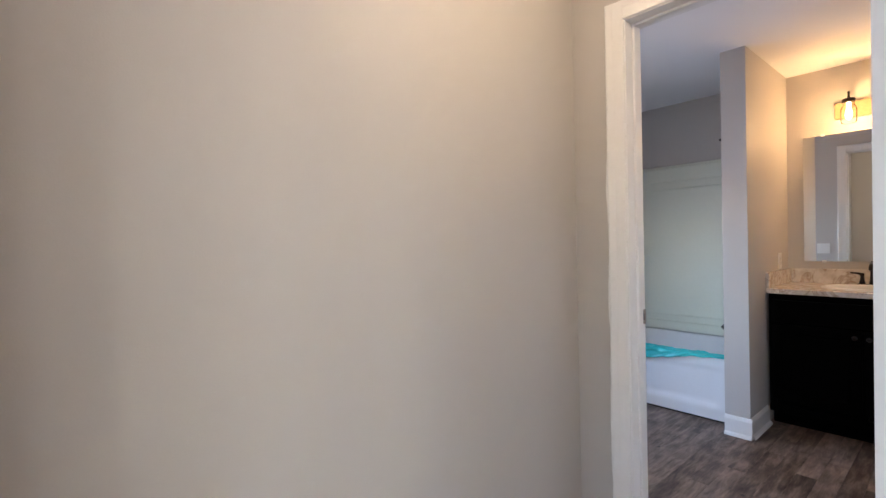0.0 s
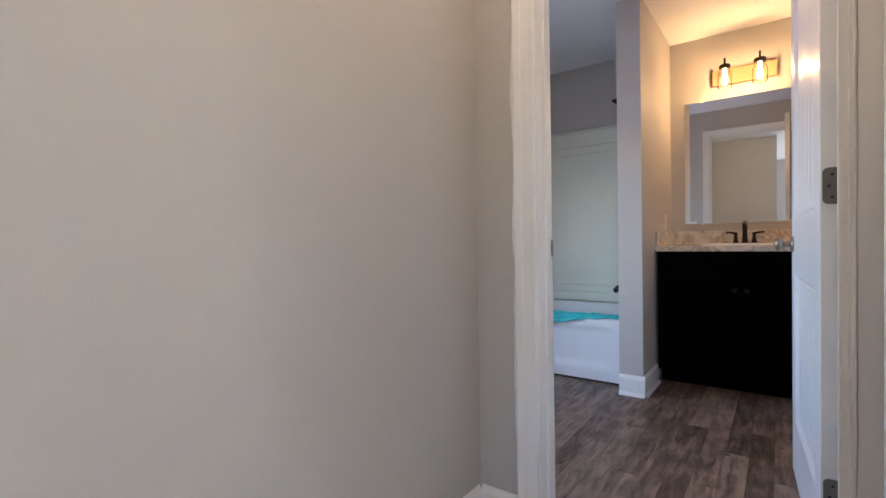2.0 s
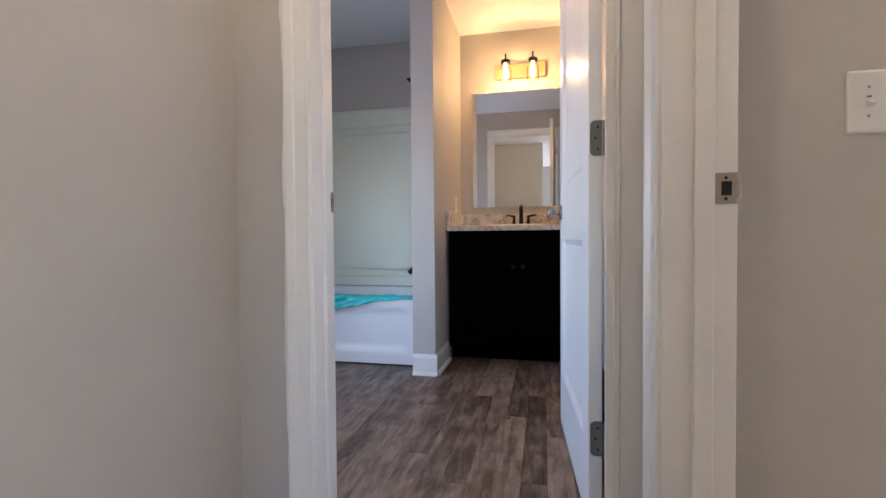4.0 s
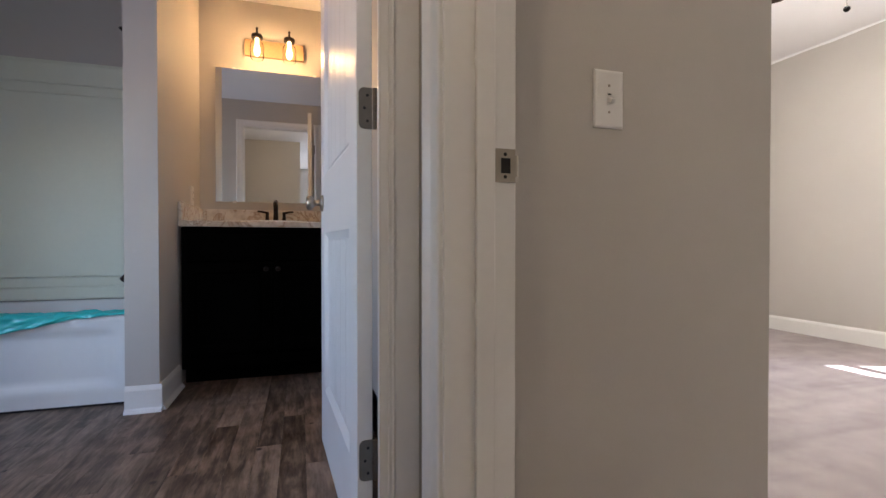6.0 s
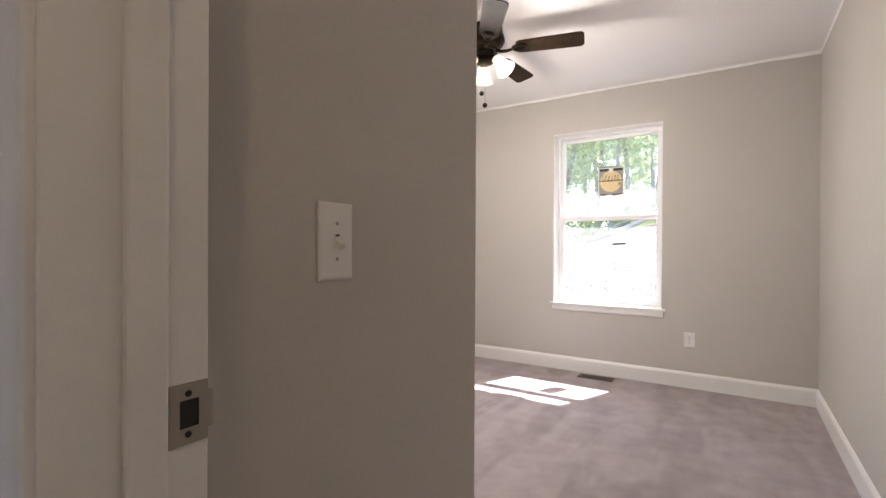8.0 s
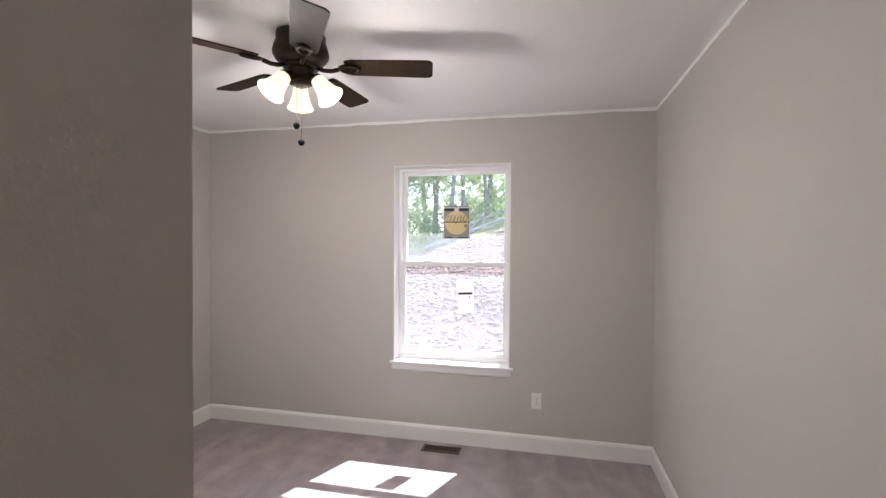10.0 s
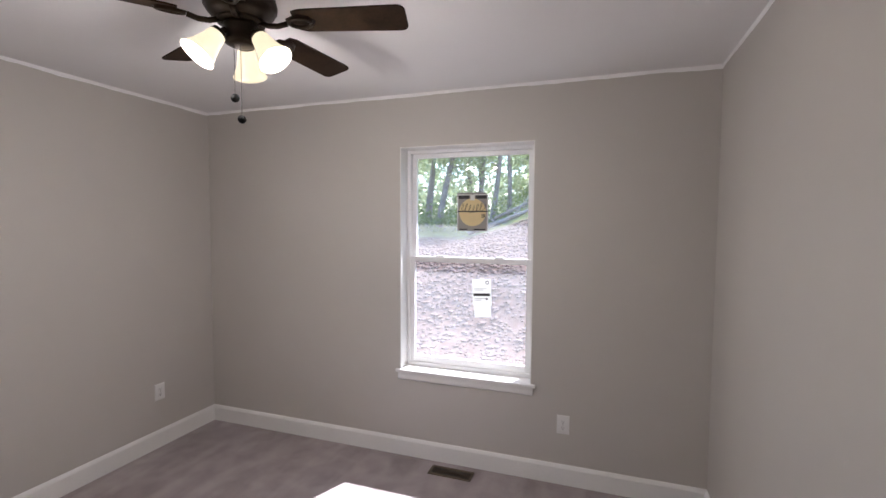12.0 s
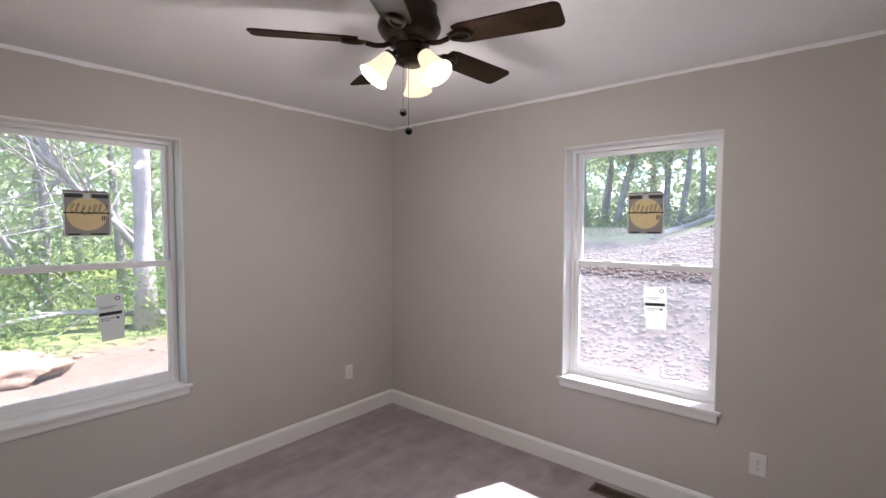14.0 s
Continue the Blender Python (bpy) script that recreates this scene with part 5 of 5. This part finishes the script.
for i, (x, y, r, lean) in enumerate(spots):
    tree(x, y, float(rng.uniform(7.5, 10.5) if x > 9 else rng.uniform(6.0, 7.6)), r, lean, 20 + i, 0.34, BARK, "slender grey woodland tree with fresh spring leaves")


def thicket(name, label, boxes, count, per, size, seed, mat):
    """Leafy undergrowth: clumps of small leaves with gaps between them."""
    rng = np.random.default_rng(seed)
    cs = []
    while len(cs) < count:
        b = boxes[int(rng.integers(len(boxes)))]
        x, y, h = rng.uniform(b[0], b[1]), rng.uniform(b[2], b[3]), b[4] + (b[5] - b[4]) * rng.random() ** 1.3
        if noise.noise((x * 0.7, y * 0.7, h * 0.8 + seed)) > -0.08:
            cs.append((x, y, ground_height(float(x), float(y)) + h))
    me = leaves_mesh(name, cs, (0.28, 0.28, 0.22), per, size, rng, mat)
    return tagged(new(name, me), label, "undergrowth", kind="stuff")


thicket("undergrowth", "low green brush at the edge of the woods", [(9.8, 13, -8, 3, 0.05, 1.2), (11, 17, -9, 5, 0.05, 1.8)], 650, 36, 0.045, 7, BRUSH)
thicket("understorey", "airy green saplings among the trunks", [(12.5, 24, -12, 7, 1.2, 7), (15, 30, -14, 10, 0.3, 10)], 1100, 34, 0.085, 8, LEAF)
thicket("bank_understorey", "airy green saplings behind the bank", [(-8, 11, -24, -18.5, 0.6, 5), (-10, 14, -32, -21, 0.3, 9)], 1500, 34, 0.085, 9, LEAF)
thicket("bank_brush", "low green brush behind the crest of the bank", [(-8, 11, -19, -15.4, 0.03, 0.7)], 420, 34, 0.05, 10, BRUSH)
# leaf colour lifted with distance to stand in for aerial haze
thicket("far_woods", "dense far woodland foliage, paled like haze", [(28, 55, -50, 30, 0, 16), (-40, 55, -60, -32, 0, 18)], 2600, 32, 0.42, 12, leaf_material("far_haze_leaves", (0.38, 0.45, 0.26), (0.60, 0.63, 0.42)))

DEADWOOD = material("grey_deadwood", (0.34, 0.30, 0.27), 0.9, vary=0.3, scale=6, fine=40, bump=0.6, depth=0.01)


def fallen_limb(pts, r, twigs, seed, label):
    rng = np.random.default_rng(seed)
    base = Vector(pts[0])
    t = thing("fallen_limb", base, label, "fallen branch", "fallen limbs in the woods")
    bm = bmesh.new()
    n = len(pts)
    tube(bm, pts, [r * (1 - 0.75 * k / (n - 1)) for k in range(n)], 8)
    part("limb", bm, DEADWOOD, t, smooth=True)
    for _ in range(twigs):
        f = rng.uniform(0.25, 0.98) * (n - 1)
        k = min(n - 2, int(f))
        p = Vector(pts[k]).lerp(Vector(pts[k + 1]), f - k)
        d = (Vector(pts[k + 1]) - Vector(pts[k])).normalized() + Vector(rng.normal(size=3) * 0.7)
        ln = rng.uniform(0.6, 2.4)
        bm = bmesh.new()
        q = p + d.normalized() * ln
        tube(bm, [p, p.lerp(q, 0.5) + Vector(rng.normal(size=3) * 0.08), q], [r * 0.28, r * 0.18, 0.005], 5)
        part("branch", bm, DEADWOOD, t)


g = ground_height
fallen_limb([(11.4, -4.3, 0.75), (11.3, -3.67, 1.62), (11.3, -3.05, 2.32), (11.2, -2.5, 2.95), (11.1, -1.8, 3.6)], 0.08, 44, 3, "grey broken limb leaning between the trees")
fallen_limb([(12.4, -2.9, g(12.4, -2.9) + 0.2), (12.1, -2.1, 1.5), (11.9, -1.2, 2.9), (11.8, -0.4, 4.2)], 0.07, 26, 4, "grey leaning dead sapling among green leaves")
fallen_limb([(11.7, -4.5, 1.0), (11.6, -3.6, 1.85), (11.5, -2.7, 2.75), (11.4, -1.6, 3.9)], 0.05, 40, 13, "thin grey dead branches leaning among the trees")
fallen_limb([(12.6, -3.6, g(12.6, -3.6) + 0.3), (12.5, -2.4, 1.3), (12.4, -1.2, 2.2), (12.2, 0.6, 3.4)], 0.04, 34, 14, "thin grey dead branches leaning among the trees")
fallen_limb([(11.0, -4.4, g(11, -4.4) + 0.15), (11.2, -2.9, g(11.2, -2.9) + 0.35), (11.0, -1.3, g(11, -1.3) + 0.3), (11.3, 0.6, g(11.3, 0.6) + 0.4)], 0.07, 10, 5, "grey fallen limb lying on the brush")
fallen_limb([(5.2, -15.0, g(5.2, -15.0) + 0.08), (4.2, -15.2, g(4.2, -15.2) + 0.10), (3.2, -15.4, g(3.2, -15.4) + 0.14), (1.8, -15.3, g(1.8, -15.3) + 0.16)], 0.09, 8, 6, "grey fallen trunk along the crest of the bank")
fallen_limb([(4.6, -16.0, g(4.6, -16.0) + 0.2), (3.5, -15.9, g(3.5, -15.9) + 0.3), (2.1, -16.1, g(2.1, -16.1) + 0.3)], 0.06, 8, 7, "grey fallen limb behind the bank's crest")

# lump of clay on the cleared ground
bm = bmesh.new()
bmesh.ops.create_icosphere(bm, subdivisions=4, radius=1.0)
for v in bm.verts:
    d = 1 + 0.34 * noise.noise(v.co * 1.8) + 0.22 * noise.noise(v.co * 4.2) + 0.10 * noise.noise(v.co * 11)
    v.co = Vector((v.co.x * 0.55 * d, v.co.y * 0.85 * d, v.co.z * 0.26 * d))
bmesh.ops.transform(bm, matrix=Matrix.Translation((9.2, -1.55, g(9.2, -1.55) + 0.08)), verts=bm.verts[:])
tagged(link("clay_mound", bm, CLAY, True), "low mound of pink clay on the cleared ground", "clay mound")


# ---- floors ----
def carpet_material():
    m = bpy.data.materials.new("cut_pile_carpet")
    m.use_nodes = True
    n, l = m.node_tree.nodes, m.node_tree.links
    b = n["Principled BSDF"]
    b.inputs["Roughness"].default_value, b.inputs["Specular IOR Level"].default_value = 0.95, 0.05
    b.inputs["Sheen Weight"].default_value = 0.25
    geo, n2, n3, pick = (n.new(k) for k in ("ShaderNodeNewGeometry", "ShaderNodeTexNoise", "ShaderNodeTexNoise", "ShaderNodeTexNoise"))
    n2.inputs["Scale"].default_value, n2.inputs["Detail"].default_value = 8, 7
    n3.inputs["Scale"].default_value, n3.inputs["Detail"].default_value = 420, 2
    pick.inputs["Scale"].default_value, pick.inputs["Detail"].default_value = 1.6, 1
    for q in (n2, n3, pick):
        l.new(geo.outputs["Position"], q.inputs["Vector"])
    # vacuum strokes: long soft streaks in two directions, that take turns from patch to patch
    streaks = []
    for angle, across in ((28, 5.0), (-52, 4.0)):
        mp, st, mr = n.new("ShaderNodeMapping"), n.new("ShaderNodeTexNoise"), n.new("ShaderNodeMapRange")
        mp.inputs["Rotation"].default_value = (0, 0, radians(angle))
        mp.inputs["Scale"].default_value = (across, 0.8, 1.0)
        st.inputs["Scale"].default_value, st.inputs["Detail"].default_value, st.inputs["Distortion"].default_value = 1.0, 2, 1.1
        mr.inputs["From Min"].default_value, mr.inputs["From Max"].default_value = 0.38, 0.62
        l.new(geo.outputs["Position"], mp.inputs["Vector"])
        l.new(mp.outputs[0], st.inputs["Vector"])
        l.new(st.outputs["Fac"], mr.inputs["Value"])
        streaks.append(mr.outputs["Result"])
    turn = n.new("ShaderNodeMapRange")
    turn.inputs["From Min"].default_value, turn.inputs["From Max"].default_value = 0.44, 0.56
    l.new(pick.outputs["Fac"], turn.inputs["Value"])
    both = n.new("ShaderNodeMix")
    l.new(turn.outputs["Result"], both.inputs["Factor"])
    l.new(streaks[0], both.inputs["A"])
    l.new(streaks[1], both.inputs["B"])
    s2, s3 = n.new("ShaderNodeMath"), n.new("ShaderNodeMath")
    for q, k in ((s2, 0.20), (s3, 0.52)):
        q.operation = "MULTIPLY_ADD"
        q.inputs[1].default_value = k
    s2.inputs[2].default_value = 0.0
    l.new(both.outputs["Result"], s2.inputs[0])
    l.new(n2.outputs["Fac"], s3.inputs[0])
    l.new(s2.outputs[0], s3.inputs[2])
    ramp = n.new("ShaderNodeValToRGB")
    e = ramp.color_ramp.elements
    e[0].position, e[0].color = 0.12, (0.228, 0.193, 0.194, 1)
    e[1].position, e[1].color = 0.62, (0.425, 0.370, 0.372, 1)
    l.new(s3.outputs[0], ramp.inputs["Fac"])
    l.new(ramp.outputs["Color"], b.inputs["Base Color"])
    bp = n.new("ShaderNodeBump")
    bp.inputs["Strength"].default_value, bp.inputs["Distance"].default_value = 0.7, 0.004
    l.new(n3.outputs["Fac"], bp.inputs["Height"])
    bp2 = n.new("ShaderNodeBump")
    bp2.inputs["Strength"].default_value, bp2.inputs["Distance"].default_value = 0.35, 0.012
    l.new(n2.outputs["Fac"], bp2.inputs["Height"])
    l.new(bp.outputs["Normal"], bp2.inputs["Normal"])
    l.new(bp2.outputs["Normal"], b.inputs["Normal"])
    return m


slab("floor_bedroom", carpet_material(), "grey beige cut-pile carpet with vacuum marks", "floor", 0.41, 4.40, -4.21, 0.03, -0.1, 0.0)


def plank_material():
    m = bpy.data.materials.new("grey_brown_vinyl_plank")
    m.use_nodes = True
    n, l = m.node_tree.nodes, m.node_tree.links
    b = n["Principled BSDF"]
    b.inputs["Roughness"].default_value, b.inputs["Specular IOR Level"].default_value = 0.45, 0.3
    geo, oi, off, mp, n1, n2, n3 = (n.new(k) for k in ("ShaderNodeNewGeometry", "ShaderNodeObjectInfo", "ShaderNodeVectorMath", "ShaderNodeMapping", "ShaderNodeTexNoise", "ShaderNodeTexNoise", "ShaderNodeTexNoise"))
    sc = n.new("ShaderNodeVectorMath")
    sc.operation = "SCALE"
    sc.inputs[0].default_value = (17.0, 9.0, 0.0)
    l.new(oi.outputs["Random"], sc.inputs["Scale"])
    l.new(geo.outputs["Position"], off.inputs[0])
    l.new(sc.outputs[0], off.inputs[1])
    mp.inputs["Scale"].default_value = (1.6, 9.0, 1.0)
    l.new(off.outputs[0], mp.inputs["Vector"])
    for q, s, d in ((n1, 3.0, 6), (n2, 14.0, 5)):
        q.inputs["Scale"].default_value, q.inputs["Detail"].default_value = s, d
        l.new(mp.outputs[0], q.inputs["Vector"])
    n1.inputs["Distortion"].default_value = 0.8
    n3.inputs["Scale"].default_value, n3.inputs["Detail"].default_value = 7.0, 4
    l.new(off.outputs[0], n3.inputs["Vector"])
    a1, a2, a3 = (n.new("ShaderNodeMath") for _ in range(3))
    for a, k in ((a1, 0.75), (a2, 0.28), (a3, 0.19)):
        a.operation = "MULTIPLY_ADD"
        a.inputs[1].default_value = k
    wear = n.new("ShaderNodeMath")
    wear.operation = "MULTIPLY_ADD"
    wear.inputs[1].default_value, wear.inputs[2].default_value = 0.46, -0.255
    l.new(n3.outputs["Fac"], wear.inputs[0])
    l.new(wear.outputs[0], a1.inputs[2])
    l.new(n1.outputs["Fac"], a1.inputs[0])
    l.new(n2.outputs["Fac"], a2.inputs[0])
    l.new(a1.outputs[0], a2.inputs[2])
    l.new(oi.outputs["Random"], a3.inputs[0])
    l.new(a2.outputs[0], a3.inputs[2])
    ramp = n.new("ShaderNodeValToRGB")
    e = ramp.color_ramp.elements
    e[0].position, e[0].color = 0.33, (0.026, 0.016, 0.012, 1)
    e[1].position, e[1].color = 0.86, (0.31, 0.232, 0.178, 1)
    k = e.new(0.52)
    k.color = (0.096, 0.066, 0.048, 1)
    l.new(a3.outputs[0], ramp.inputs["Fac"])
    # small dark knots
    v = n.new("ShaderNodeTexVoronoi")
    v.inputs["Scale"].default_value = 5.5
    l.new(off.outputs[0], v.inputs["Vector"])
    kr = n.new("ShaderNodeMapRange")
    kr.inputs["From Min"].default_value, kr.inputs["From Max"].default_value = 0.03, 0.09
    l.new(v.outputs["Distance"], kr.inputs["Value"])
    mx = n.new("ShaderNodeMix")
    mx.data_type = "RGBA"
    mx.inputs["A"].default_value = (0.03, 0.022, 0.018, 1)
    l.new(kr.outputs["Result"], mx.inputs["Factor"])
    l.new(ramp.outputs["Color"], mx.inputs["B"])
    l.new(mx.outputs["Result"], b.inputs["Base Color"])
    bp = n.new("ShaderNodeBump")
    bp.inputs["Strength"].default_value, bp.inputs["Distance"].default_value = 0.25, 0.0015
    l.new(n2.outputs["Fac"], bp.inputs["Height"])
    l.new(bp.outputs["Normal"], b.inputs["Normal"])
    return m


PLANK = plank_material()
plank_floor = thing("floor_bathroom", (2.9, 1.2, 0), "grey-brown vinyl plank floor of the bathroom", "floor", kind="structure")
pw, pl = 0.0925, 0.90
meshes = {}
row = 0
y = -0.1035
rng = np.random.default_rng(4)
while y < 2.62:
    y1 = min(y + pw, 2.62)
    x = 1.692 - pl * ((0.37 * row + 0.13 * rng.random()) % 1.0)
    while x < 4.222:
        a, b = max(x, 1.692), min(x + pl, 4.222)
        if b - a > 0.03:
            key = (round(b - a, 3), round(y1 - y, 3))
            if key not in meshes:
                bm = bmesh.new()
                rbox(bm, 0.0003, b - a - 0.0003, 0.0003, y1 - y - 0.0003, -0.0035, 0.0, r=0.0004, seg=1)
                bmesh.ops.recalc_face_normals(bm, faces=bm.faces[:])
                me = bpy.data.meshes.new("plank")
                bm.to_mesh(me)
                bm.free()
                me.materials.append(PLANK)
                meshes[key] = me
            ob = new("plank", meshes[key])
            ob.parent = plank_floor
            ob.matrix_parent_inverse = Matrix.Translation(-BASE[plank_floor.name])
            ob.location = (a, y, 0)
        x += pl
    y = y1
    row += 1
